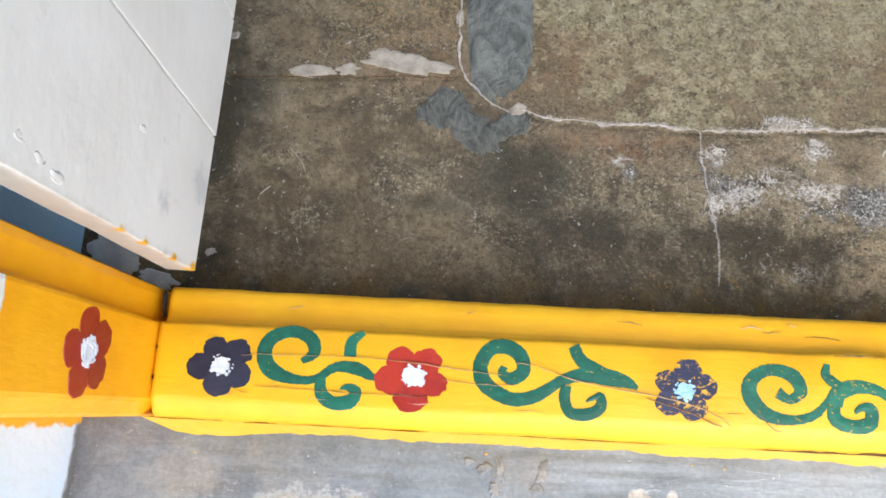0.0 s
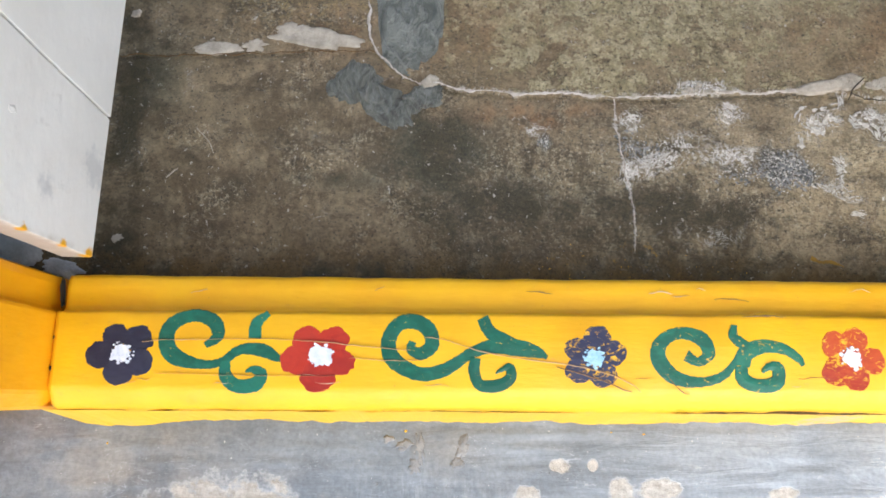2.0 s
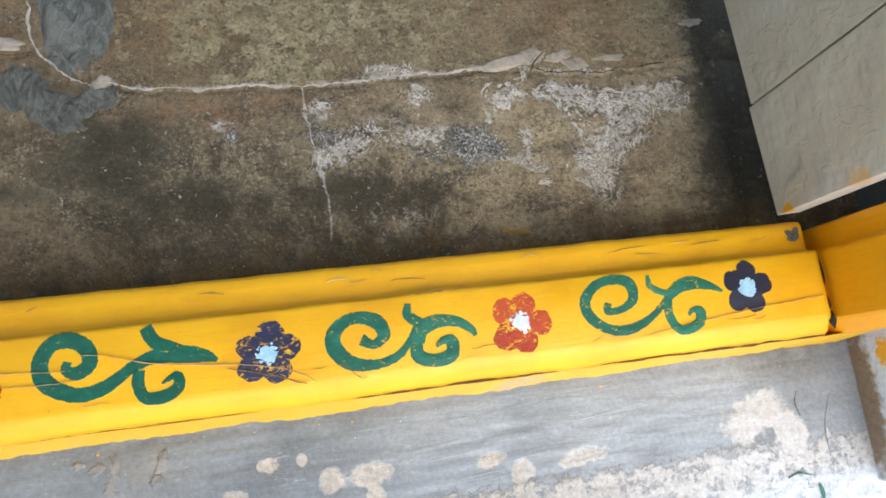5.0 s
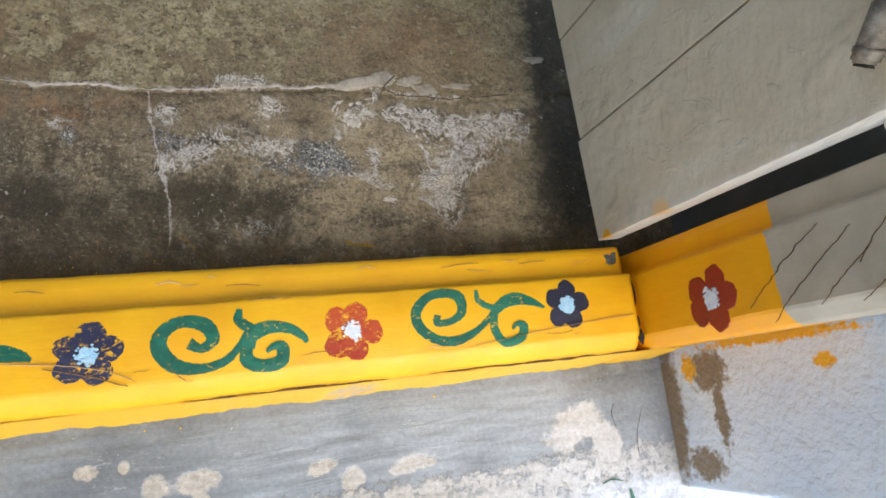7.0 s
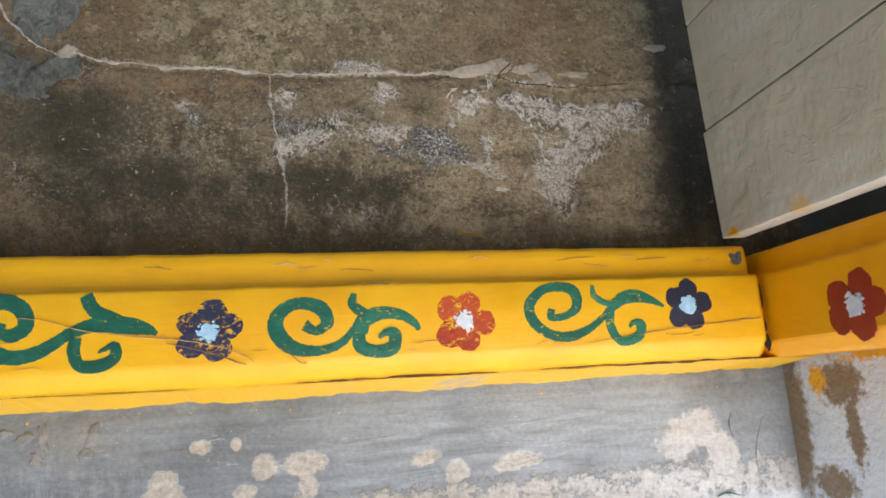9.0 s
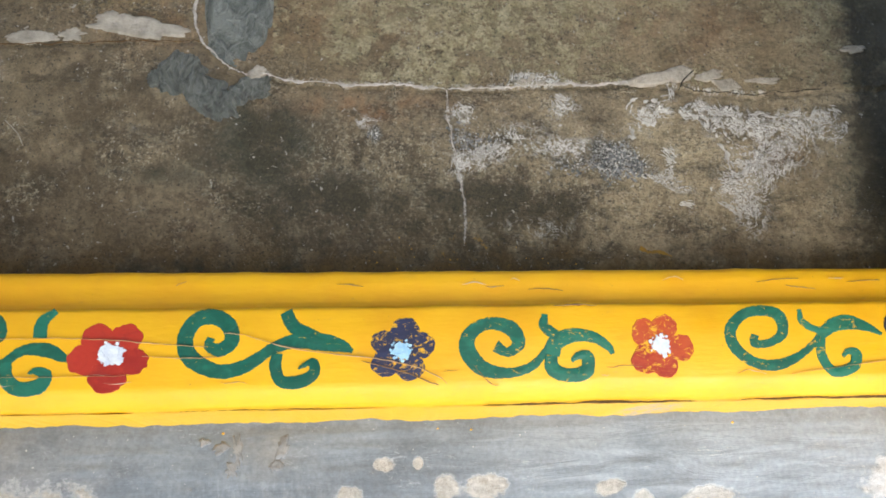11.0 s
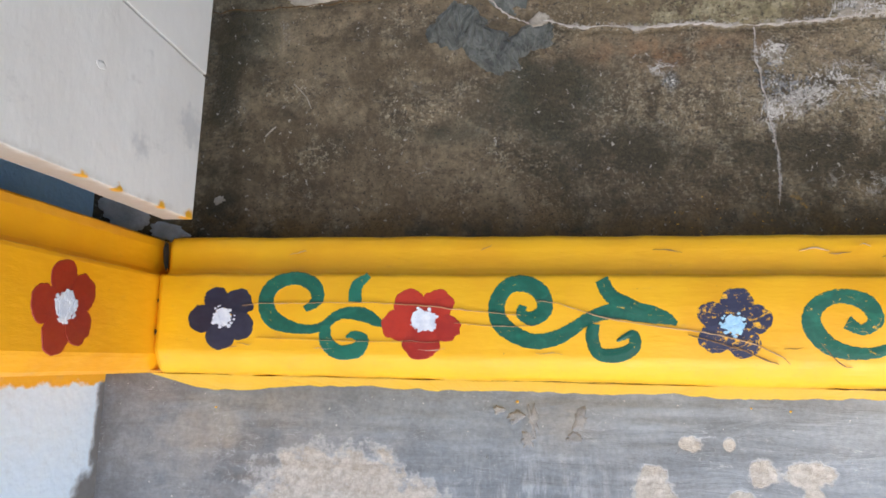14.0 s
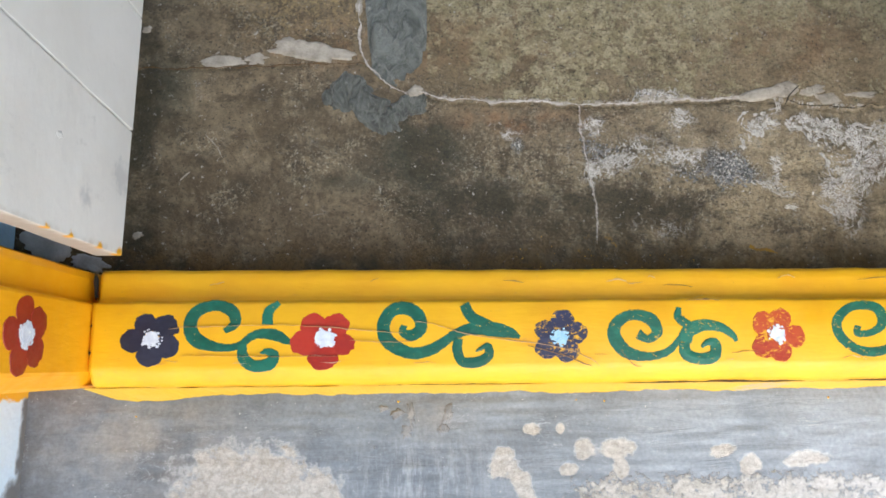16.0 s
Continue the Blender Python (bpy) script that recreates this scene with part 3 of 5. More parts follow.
# Grime stains, plus the shade behind the sill and beside both leaves, as colour.
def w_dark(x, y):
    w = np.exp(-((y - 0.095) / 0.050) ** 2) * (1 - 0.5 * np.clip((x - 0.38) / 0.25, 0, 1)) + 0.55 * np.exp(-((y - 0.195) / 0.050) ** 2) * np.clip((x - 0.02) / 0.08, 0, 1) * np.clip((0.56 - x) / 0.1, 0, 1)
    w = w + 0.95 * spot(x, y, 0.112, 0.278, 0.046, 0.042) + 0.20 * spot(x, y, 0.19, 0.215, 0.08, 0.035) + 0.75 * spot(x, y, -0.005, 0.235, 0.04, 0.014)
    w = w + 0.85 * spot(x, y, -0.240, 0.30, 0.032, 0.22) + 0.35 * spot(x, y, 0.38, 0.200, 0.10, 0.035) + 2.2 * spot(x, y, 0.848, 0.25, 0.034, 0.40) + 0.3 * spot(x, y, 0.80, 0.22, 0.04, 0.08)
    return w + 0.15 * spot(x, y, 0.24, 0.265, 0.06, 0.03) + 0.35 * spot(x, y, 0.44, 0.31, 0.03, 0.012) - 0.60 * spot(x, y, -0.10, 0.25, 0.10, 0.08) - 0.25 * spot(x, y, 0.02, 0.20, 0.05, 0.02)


def w_green(x, y):
    return 1.3 * spot(x, y, 0.112, 0.276, 0.048, 0.044) + 0.9 * spot(x, y, 0.005, 0.234, 0.045, 0.012) + 0.8 * spot(x, y, -0.22, 0.36, 0.035, 0.05) + 0.6 * spot(x, y, 0.80, 0.24, 0.05, 0.07) + 0.5 * spot(x, y, 0.20, 0.22, 0.12, 0.03)


def w_olive(x, y):
    w = 0.40 + 0.40 * np.clip((y - 0.35) / 0.14, 0, 1) - 0.40 * spot(x, y, 0.66, 0.42, 0.13, 0.07) - 0.35 * spot(x, y, 0.15, 0.38, 0.04, 0.05) + 0.25 * spot(x, y, 0.31, 0.37, 0.04, 0.03)
    return np.clip(w, 0, 1) * (x > 0.118) * (1 - 0.4 * np.clip((y - 0.5) / 0.2, 0, 1))


def w_ochre(x, y):
    return 0.9 * upper_side(x, y) * (x < 0.03) * np.clip((y - 0.40) / 0.05, 0, 1) * np.clip((x + 0.17) / 0.1, 0, 1) + 0.35 * spot(x, y, 0.16, 0.40, 0.03, 0.06)


def w_pale(x, y):
    w = 0.95 * spot(x, y, 0.337, 0.308, 0.012, 0.010) + 0.85 * spot(x, y, 0.358, 0.258, 0.042, 0.014, 28) + 0.65 * spot(x, y, 0.452, 0.318, 0.018, 0.012)
    w = w + 0.80 * spot(x, y, 0.555, 0.305, 0.024, 0.012, 20) + 0.85 * spot(x, y, 0.572, 0.224, 0.024, 0.007, -22) + 0.75 * spot(x, y, 0.576, 0.245, 0.007, 0.020)
    w = w + 0.85 * spot(x, y, 0.655, 0.300, 0.055, 0.018, -18) + 0.62 * spot(x, y, 0.685, 0.245, 0.055, 0.020, 30) + 0.60 * spot(x, y, 0.665, 0.200, 0.022, 0.045)
    w = w + 0.85 * spot(x, y, 0.772, 0.293, 0.018, 0.018) - 0.70 * spot(x, y, 0.772, 0.292, 0.009, 0.009) + 0.72 * spot(x, y, 0.735, 0.300, 0.035, 0.015) + 0.40 * spot(x, y, 0.225, 0.295, 0.02, 0.012)
    w = w + 0.55 * spot(x, y, 0.450, 0.265, 0.035, 0.010) + 0.8 * spot(x, y, 0.40, 0.350, 0.012, 0.010) + 0.65 * spot(x, y, 0.43, 0.352, 0.02, 0.010)
    w = w + 0.6 * np.exp(-((x - crack_x(y)) / 0.0016) ** 2) * ((y > 0.15) & (y < 0.335))
    w = w + 0.30 * np.exp(-((y - joint_y(x) - 0.003) / 0.005) ** 2) * ((x > 0.1) & (x < 0.7)) + 0.22 * spot(x, y, 0.70, 0.26, 0.12, 0.07) + 0.22 * spot(x, y, 0.42, 0.28, 0.14, 0.05)
    return w + 0.35 * spot(x, y, 0.42, 0.17, 0.06, 0.02) + 0.3 * spot(x, y, -0.02, 0.19, 0.02, 0.01)


def w_gravel(x, y):
    return 1.10 * spot(x, y, 0.516, 0.247, 0.032, 0.026) + 0.60 * spot(x, y, 0.455, 0.243, 0.026, 0.013) + 0.55 * spot(x, y, 0.345, 0.275, 0.03, 0.02) + 0.5 * spot(x, y, 0.235, 0.278, 0.012, 0.01)


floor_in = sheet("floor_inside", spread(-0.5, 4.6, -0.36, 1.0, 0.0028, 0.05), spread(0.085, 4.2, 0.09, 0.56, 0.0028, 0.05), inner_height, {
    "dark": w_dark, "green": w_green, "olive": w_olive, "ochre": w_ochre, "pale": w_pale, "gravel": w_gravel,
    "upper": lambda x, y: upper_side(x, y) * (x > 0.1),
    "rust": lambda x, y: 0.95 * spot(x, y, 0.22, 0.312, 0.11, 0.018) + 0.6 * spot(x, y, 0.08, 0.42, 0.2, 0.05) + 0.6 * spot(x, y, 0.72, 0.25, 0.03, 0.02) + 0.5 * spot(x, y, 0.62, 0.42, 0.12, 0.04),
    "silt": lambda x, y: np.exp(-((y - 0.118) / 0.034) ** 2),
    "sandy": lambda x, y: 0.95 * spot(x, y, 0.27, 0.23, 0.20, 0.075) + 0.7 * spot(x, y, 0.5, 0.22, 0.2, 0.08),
    # rises with x: paler screed and painted-in brightness together
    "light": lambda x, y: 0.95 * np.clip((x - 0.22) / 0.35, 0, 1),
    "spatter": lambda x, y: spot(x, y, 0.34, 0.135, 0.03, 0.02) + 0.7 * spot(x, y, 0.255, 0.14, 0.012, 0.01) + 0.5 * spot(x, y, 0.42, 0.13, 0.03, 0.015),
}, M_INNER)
tagged(floor_in, "worn brown cement floor with dark grime, painted shade and pale lime bloom", "floor", kind="structure")


def floor_patch(name, label, material, blobs, z=INNER):
    bm = bmesh.new()
    for i, q in enumerate(blobs):
        slab(bm, q[0], q[1], z + 0.0006 * i, q[2], q[3], q[4], q[5], q[6], 3 * i + len(name) + int(abs(q[0]) * 1000), square=q[7] if len(q) > 7 else 2.0)
    return part(name, bm, material, floor_in, label, True)


floor_patch("cement_patch", "smooth grey cement filling in a cut channel", M_GREY_CEM, [(0.077, 0.520, 0.045, 0.165, 2, 0.0035, 0.05, 4.0)])
floor_patch("cement_patch", "pale cement splash in the corner by the jamb", M_SPLASH, [(-0.352, 0.152, 0.034, 0.024, -25, 0.0016, 0.35), (-0.300, 0.128, 0.026, 0.010, -15, 0.0012, 0.4)])
floor_patch("cement_patch", "thin dark grey cement smear on the floor", M_GREY_CEM2, [(0.012, 0.352, 0.034, 0.026, 35, 0.0016, 0.30), (0.050, 0.326, 0.040, 0.024, -30, 0.0016, 0.35), (0.093, 0.330, 0.024, 0.016, 25, 0.0018, 0.35)])
for q in [(-0.148, 0.392, 0.030, 0.009, 2, 0.0014, 0.30), (-0.104, 0.396, 0.016, 0.008, 10, 0.0013, 0.45), (-0.030, 0.406, 0.060, 0.0125, -4, 0.0018, 0.30), (-0.060, 0.415, 0.022, 0.014, 0, 0.0018, 0.35),
          (-0.247, 0.435, 0.007, 0.005, 40, 0.0016, 0.35), (0.566, 0.352, 0.040, 0.0085, 10, 0.0034, 0.14), (0.594, 0.358, 0.019, 0.0120, 8, 0.0036, 0.16), (0.632, 0.357, 0.020, 0.007, 10, 0.0018, 0.40), (0.652, 0.345, 0.020, 0.009, -10, 0.0016, 0.45), (0.700, 0.352, 0.022, 0.005, 4, 0.0014, 0.5),
          (0.818, 0.395, 0.018, 0.0055, 3, 0.0030, 0.3), (0.102, 0.352, 0.013, 0.008, 25, 0.0035, 0.35), (0.028, 0.470, 0.005, 0.012, 0, 0.002, 0.4)]:
    floor_patch("plaster_patch", "", M_PLASTER, [q], INNER + (0.0022 if q[0] > 0.12 and q[1] > float(joint_y(q[0])) else 0.0))

rng = random.Random(4)
bm = bmesh.new()
xs = np.arange(0.104, 0.560, 0.004)
ribbon(bm, [(x, float(joint_y(x)) + 0.001, 0.0024 * (1 + 0.75 * float(vnoise(x, 0, 60, 4)) + 0.4 * float(vnoise(x, 0, 170, 5)))) for x in xs], INNER + 0.0022, 0.0007, 0.0010, 1)
part("mortar_joint", bm, M_JOINT, floor_in, "pale raised mortar line between two floor coats")
bm = bmesh.new()
ribbon(bm, [(q[0] + 0.0016 * float(vnoise(q[1], 0, 90, 3)), q[1], q[2] * (1 + 0.7 * float(vnoise(q[0] + q[1], 0, 110, 4)))) for q in catmull([(0.032, 0.53, 0.0016), (0.029, 0.47, 0.0024), (0.031, 0.415, 0.0018), (0.040, 0.389, 0.0014), (0.064, 0.365, 0.0010), (0.090, 0.350, 0.0020), (0.108, 0.351, 0.0024)], 12)], INNER + 0.0010, 0.0010, 0.0012, 2)
part("mortar_joint", bm, M_JOINT, floor_in)
bm = bmesh.new()
ribbon(bm, [(x, float(joint_y(x)) - 0.001, 0.0005 + 0.0006 * rng.random()) for x in np.arange(-0.27, 0.04, 0.004)], INNER + 0.0004, 0.0006, 0.0002, 3)
part("crack", bm, M_CRACK_DK, floor_in, "hairline crack")
bm = bmesh.new()
ribbon(bm, catmull([(0.612, 0.362, 0.0010), (0.598, 0.349, 0.0016), (0.590, 0.334, 0.0008)]), INNER + 0.0060, 0.0006, 0.0003, 5)
ribbon(bm, [(x, float(joint_y(x)) + 0.001, 0.0013 * rng.uniform(0.3, 1.0)) for x in np.arange(0.60, 0.775, 0.004)], INNER + 0.0020, 0.0006, 0.0003, 6)
part("crack", bm, M_HOLE, floor_in)
bm = bmesh.new()
ribbon(bm, [(float(crack_x(y)), y, 0.0013 * rng.uniform(0.3, 1.2)) for y in np.arange(0.150, 0.334, 0.004)], INNER + 0.0004, 0.0008, 0.0003, 7)
part("crack", bm, M_JOINT, floor_in, "pale hairline crack")


def scatter(name, label, material, weight, count, size, thick, seed, floor=0.25):
    """Many small ragged crumbs, dense where the surface weight is high."""
    rs = np.random.RandomState(seed)
    x, y = rs.uniform(0.15, 0.83, 60000), rs.uniform(0.13, 0.42, 60000)
    w = np.clip(weight(x, y) + 0.35 * fbm(x, y, 60, seed) - floor, 0, 1)
    keep = np.nonzero(rs.rand(60000) < w)[0][:count]
    bm = bmesh.new()
    z = inner_height(x[keep], y[keep])
    for i, (a, b, h) in enumerate(zip(x[keep], y[keep], z)):
        q = size * rs.uniform(0.35, 1.0) ** 2 + 0.0005
        slab(bm, a, b, h + 0.0002, q * rs.uniform(1.0, 1.9), q, rs.uniform(0, 180), min(thick, q * 0.5), 0.55, i + seed * 1000, 2, 9)
    ob = part(name, bm, material, floor_in, label)
    ob["kind"] = "stuff"
    return ob


M_CRUST = make_plain("lime_crust", (0.38, 0.35, 0.31), (0.68, 0.65, 0.60), 90, 0.85, 0.002, 260)
M_STONE = make_plain("dark_grit", (0.05, 0.05, 0.05), (0.30, 0.30, 0.295), 150, 0.6, 0.001, 300)
scatter("lime_crust", "flaky white lime crust on the floor", M_CRUST, lambda x, y: w_pale(x, y) * (np.abs(y - joint_y(x)) > 0.012), 380, 0.0021, 0.0006, 3, 0.42)
scatter("bare_grit", "dark and pale grit bared in the worn screed", M_STONE, w_gravel, 500, 0.0018, 0.0009, 4, 0.3)
scatter("bare_grit", "pale grit bared in the worn screed", M_CRUST, w_gravel, 300, 0.0011, 0.0008, 5, 0.3)

# chalky lumps on the mortar line
for x, dy, rx, ry in ((0.405, 0.007, 0.009, 0.006), (0.418, 0.010, 0.006, 0.008), (0.428, 0.003, 0.008, 0.004), (0.300, 0.002, 0.006, 0.003), (0.340, 0.003, 0.007, 0.003), (0.225, 0.002, 0.006, 0.0025)):
    floor_patch("lime_lump", "", M_PLASTER, [(x, float(joint_y(x)) + dy, rx * 0.8, ry * 0.8, 15, 0.0020, 0.7)], INNER + 0.0015)
# curling streaks of lime bloom
for i, (w, pts) in enumerate((
    (5.0, [(0.531, 0.286), (0.533, 0.271)]), (4.5, [(0.532, 0.233), (0.545, 0.225), (0.565, 0.221), (0.575, 0.226), (0.571, 0.237)]), (4.0, [(0.557, 0.259), (0.570, 0.252), (0.577, 0.242)]),
    (6.0, [(0.524, 0.301), (0.533, 0.315), (0.548, 0.319), (0.566, 0.320), (0.581, 0.323)]), (9.0, [(0.545, 0.296), (0.555, 0.292), (0.564, 0.306)]), (3.0, [(0.583, 0.341), (0.583, 0.323)]),
    (8.0, [(0.590, 0.311), (0.603, 0.301), (0.620, 0.295), (0.624, 0.280)]), (6.0, [(0.633, 0.309), (0.653, 0.300), (0.666, 0.288), (0.660, 0.277)]), (6.0, [(0.676, 0.303), (0.699, 0.305), (0.721, 0.303), (0.737, 0.306)]),
    (4.5, [(0.704, 0.293), (0.725, 0.285), (0.738, 0.272)]), (6.0, [(0.753, 0.290), (0.756, 0.305), (0.773, 0.313), (0.791, 0.303), (0.796, 0.284), (0.777, 0.274)]), (7.0, [(0.633, 0.268), (0.642, 0.253), (0.646, 0.238)]),
    (7.0, [(0.720, 0.259), (0.696, 0.249), (0.679, 0.239), (0.656, 0.230), (0.642, 0.217)]), (5.0, [(0.621, 0.197), (0.641, 0.189), (0.653, 0.174)]), (4.0, [(0.578, 0.194), (0.599, 0.192)]),
    (6.0, [(0.333, 0.312), (0.342, 0.305)]), (5.0, [(0.345, 0.243), (0.360, 0.252), (0.378, 0.262)]), (5.0, [(0.446, 0.325), (0.456, 0.319)]))):
    rg, bm = random.Random(60 + i), bmesh.new()
    for k in range(15):
        path = catmull([(x, y + 0.005, w / 1000) for x, y in pts], 40)
        a = rg.randrange(0, max(1, len(path) - 12))
        dx, dy = rg.gauss(0, 0.0019), rg.gauss(0, 0.0019)
        cut = path[a:a + rg.randrange(10, 34)]
        n = len(cut) - 1
        ribbon(bm, [(q[0] + dx + 0.0022 * float(vnoise(q[0], q[1], 120, k)), q[1] + dy + 0.0022 * float(vnoise(q[0], q[1], 120, k + 1)), q[2] * (0.12 + 0.50 * abs(float(vnoise(q[0], q[1] + k, 190, 2)))) * math.sin(math.pi * (j + 0.4) / (n + 0.8)) ** 0.5) for j, q in enumerate(cut)], INNER + 0.0010 + 0.00006 * k, 0.0005, 0.0003, i * 10 + k)
    part("lime_streak", bm, M_CRUST, floor_in, "curling chalky streak of lime bloom" if i == 0 else "")
floor_patch("plaster_patch", "", M_PLASTER, [(-0.243, 0.162, 0.007, 0.005, 20, 0.0012, 0.45)])

# drops of yellow paint along the back of the threshold
bm = bmesh.new()
for i in range(34):
    cx, sx = ((0.255, 0.02), (0.30, 0.03), (0.36, 0.05), (0.42, 0.04))[i % 4]
    x, y, r = rng.gauss(cx, sx), 0.116 + abs(rng.gauss(0, 0.015)), rng.uniform(0.0005, 0.0016)
    slab(bm, x, y, float(inner_height(np.array(x), np.array(y))) + 0.0004, r * rng.uniform(1, 2.2), r, rng.uniform(0, 180), 0.0005, 0.4, i, 1, 9)
part("paint_drip", bm, M_YEL, floor_in, "small drops of yellow paint")

# loose grit on the floor
bm = bmesh.new()
for i in range(80):
    x, y = rng.uniform(-0.21, 0.80), rng.uniform(0.13, 0.46)
    r = rng.uniform(0.0005, 0.0013) * (1.6 if rng.random() < 0.08 else 1)
    slab(bm, x, y, INNER + 0.0012, r * rng.uniform(1, 2.2), r, rng.uniform(0, 180), r * 0.7, 0.3, i, 1, 7)
tagged(part("floor_grit", bm, M_PLASTER), "pale crumbs of mortar scattered on the floor", "grit", kind="stuff")


def w_bare(x, y):
    w = 0.0 * x
    for cx, cy, rx, ry, a in ((-0.098, -0.150, 0.092, 0.060, 0), (-0.03, -0.165, 0.055, 0.045, 0), (0.243, -0.078, 0.011, 0.008, 0), (0.279, -0.079, 0.006, 0.007, 0),
                              (0.205, -0.117, 0.016, 0.020, -30), (0.228, -0.140, 0.013, 0.030, 30), (0.308, -0.103, 0.013, 0.014, 0), (0.350, -0.103, 0.024, 0.014, 0), (0.352, -0.125, 0.010, 0.02, 0),
                              (0.287, -0.127, 0.013, 0.008, 0), (0.478, -0.108, 0.018, 0.008, 12), (0.514, -0.125, 0.014, 0.013, 0), (0.586, -0.119, 0.028, 0.010, 5), (0.80, -0.105, 0.045, 0.026, 20), (0.845, -0.130, 0.022, 0.032, 20)):
        c, s = math.cos(radians(a)), math.sin(radians(a))
        u, v = ((x - cx) * c + (y - cy) * s) / rx, (-(x - cx) * s + (y - cy) * c) / ry
        w = np.maximum(w, np.clip(1.0 - 0.5 * np.sqrt(u * u + v * v), 0, 1))
    return w


def outer_height(x, y):
    bare = np.clip((w_bare(x, y) + 0.25 * fbm(x, y, 70, 1) - 0.45) / 0.12, 0, 1)
    z = OUTER + 0.0010 * fbm(x, y, 8, 3) + 0.0006 * vnoise(x * 0.15, y, 130, 2) - 0.0004 * bare + 0.0007 * bare * fbm(x, y, 140, 4, 3)
    z = z + 0.0016 * spot(x, y, 0.092, -0.066, 0.005, 0.020) + 0.0012 * spot(x, y, 0.135, -0.062, 0.006, 0.014)
    return z


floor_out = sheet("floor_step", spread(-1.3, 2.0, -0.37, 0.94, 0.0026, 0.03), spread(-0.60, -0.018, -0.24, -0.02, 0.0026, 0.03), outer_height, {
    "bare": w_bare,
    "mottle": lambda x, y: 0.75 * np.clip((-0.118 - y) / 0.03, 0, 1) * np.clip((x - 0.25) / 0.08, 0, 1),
    # bare mortar and right corner whitened with x, partly for the stronger light
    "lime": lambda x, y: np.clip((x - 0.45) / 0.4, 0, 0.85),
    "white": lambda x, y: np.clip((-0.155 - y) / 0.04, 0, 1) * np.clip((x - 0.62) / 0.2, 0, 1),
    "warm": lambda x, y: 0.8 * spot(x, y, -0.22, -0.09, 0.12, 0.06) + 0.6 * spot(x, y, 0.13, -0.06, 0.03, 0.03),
    # darker by the left wall and sill; the right corner's shade is painted in
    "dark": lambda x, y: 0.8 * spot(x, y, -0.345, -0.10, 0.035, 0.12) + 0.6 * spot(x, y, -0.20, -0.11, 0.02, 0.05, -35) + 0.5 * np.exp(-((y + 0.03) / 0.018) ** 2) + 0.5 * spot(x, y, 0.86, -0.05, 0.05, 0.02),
    # painted light: the step brightens to the right
    "lit_right": lambda x, y: 0.75 * np.clip((x - 0.25) / 0.5, 0, 1),
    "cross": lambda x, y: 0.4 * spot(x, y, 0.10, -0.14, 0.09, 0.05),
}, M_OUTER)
tagged(floor_out, "grey brushed cement doorstep, peeling to bare mortar", "doorstep", kind="structure")
bm = bmesh.new()
ribbon(bm, catmull([(0.828, -0.178, 0.0015), (0.842, -0.175, 0.002), (0.858, -0.179, 0.0015)]), OUTER + 0.001, 0.0008, 0.0003, 1)
ribbon(bm, catmull([(0.866, -0.190, 0.003), (0.868, -0.200, 0.004), (0.867, -0.212, 0.003)]), OUTER + 0.001, 0.0008, 0.0003, 2)
part("paint_drip", bm, M_GREEN, floor_out, "stray green paint mark")
bm = bmesh.new()
for x, y, r in ((-0.235, -0.058, 0.0014), (0.335, -0.046, 0.002), (0.30, -0.044, 0.0015), (0.62, -0.045, 0.0022), (0.08, -0.044, 0.002)):
    slab(bm, x, y, OUTER + 0.001, r * 1.3, r, 20, 0.0006, 0.3, int(r * 1e4), 1, 9)
part("paint_drip", bm, M_PALE, floor_out, "stray drops of yellow paint")
bm = bmesh.new()
ribbon(bm, catmull([(0.862, -0.083, 0.0004), (0.857, -0.095, 0.0008), (0.860, -0.112, 0.0004)]), OUTER + 0.0006, 0.0005, 0.0003, 3)
ribbon(bm, catmull([(0.905, -0.090, 0.0003), (0.890, -0.125, 0.0005), (0.888, -0.160, 0.0003)]), OUTER + 0.0006, 0.0004, 0.0002, 4)
part("crack", bm, M_GREY_CEM2, floor_out)

M_SMEAR = make_plain("step_mortar_smear", (0.18, 0.183, 0.19), (0.30, 0.295, 0.29), 60, 0.75, 0.003, 150)
for cx, cy, rx, ry, a in ((0.095, -0.062, 0.0060, 0.019, 10), (0.090, -0.080, 0.0080, 0.009, 0), (0.080, -0.058, 0.0110, 0.006, 20), (0.141, -0.060, 0.0080, 0.013, -15), (0.134, -0.077, 0.0090, 0.007, 10), (0.062, -0.052, 0.0060, 0.005, 0)):
    bm = bmesh.new()
    slab(bm, cx, cy, OUTER + 0.0002, rx, ry, a, 0.0016, 0.7, int(cx * 1000), 4, 30)
    part("mortar_smear", bm, M_SMEAR, floor_out, "", True)

ground = part("ground", box(-60, 60, -60, -0.21, -0.30, -0.014), M_GROUND)
tagged(ground, "pale dusty ground outside the doorway", "ground", kind="structure")

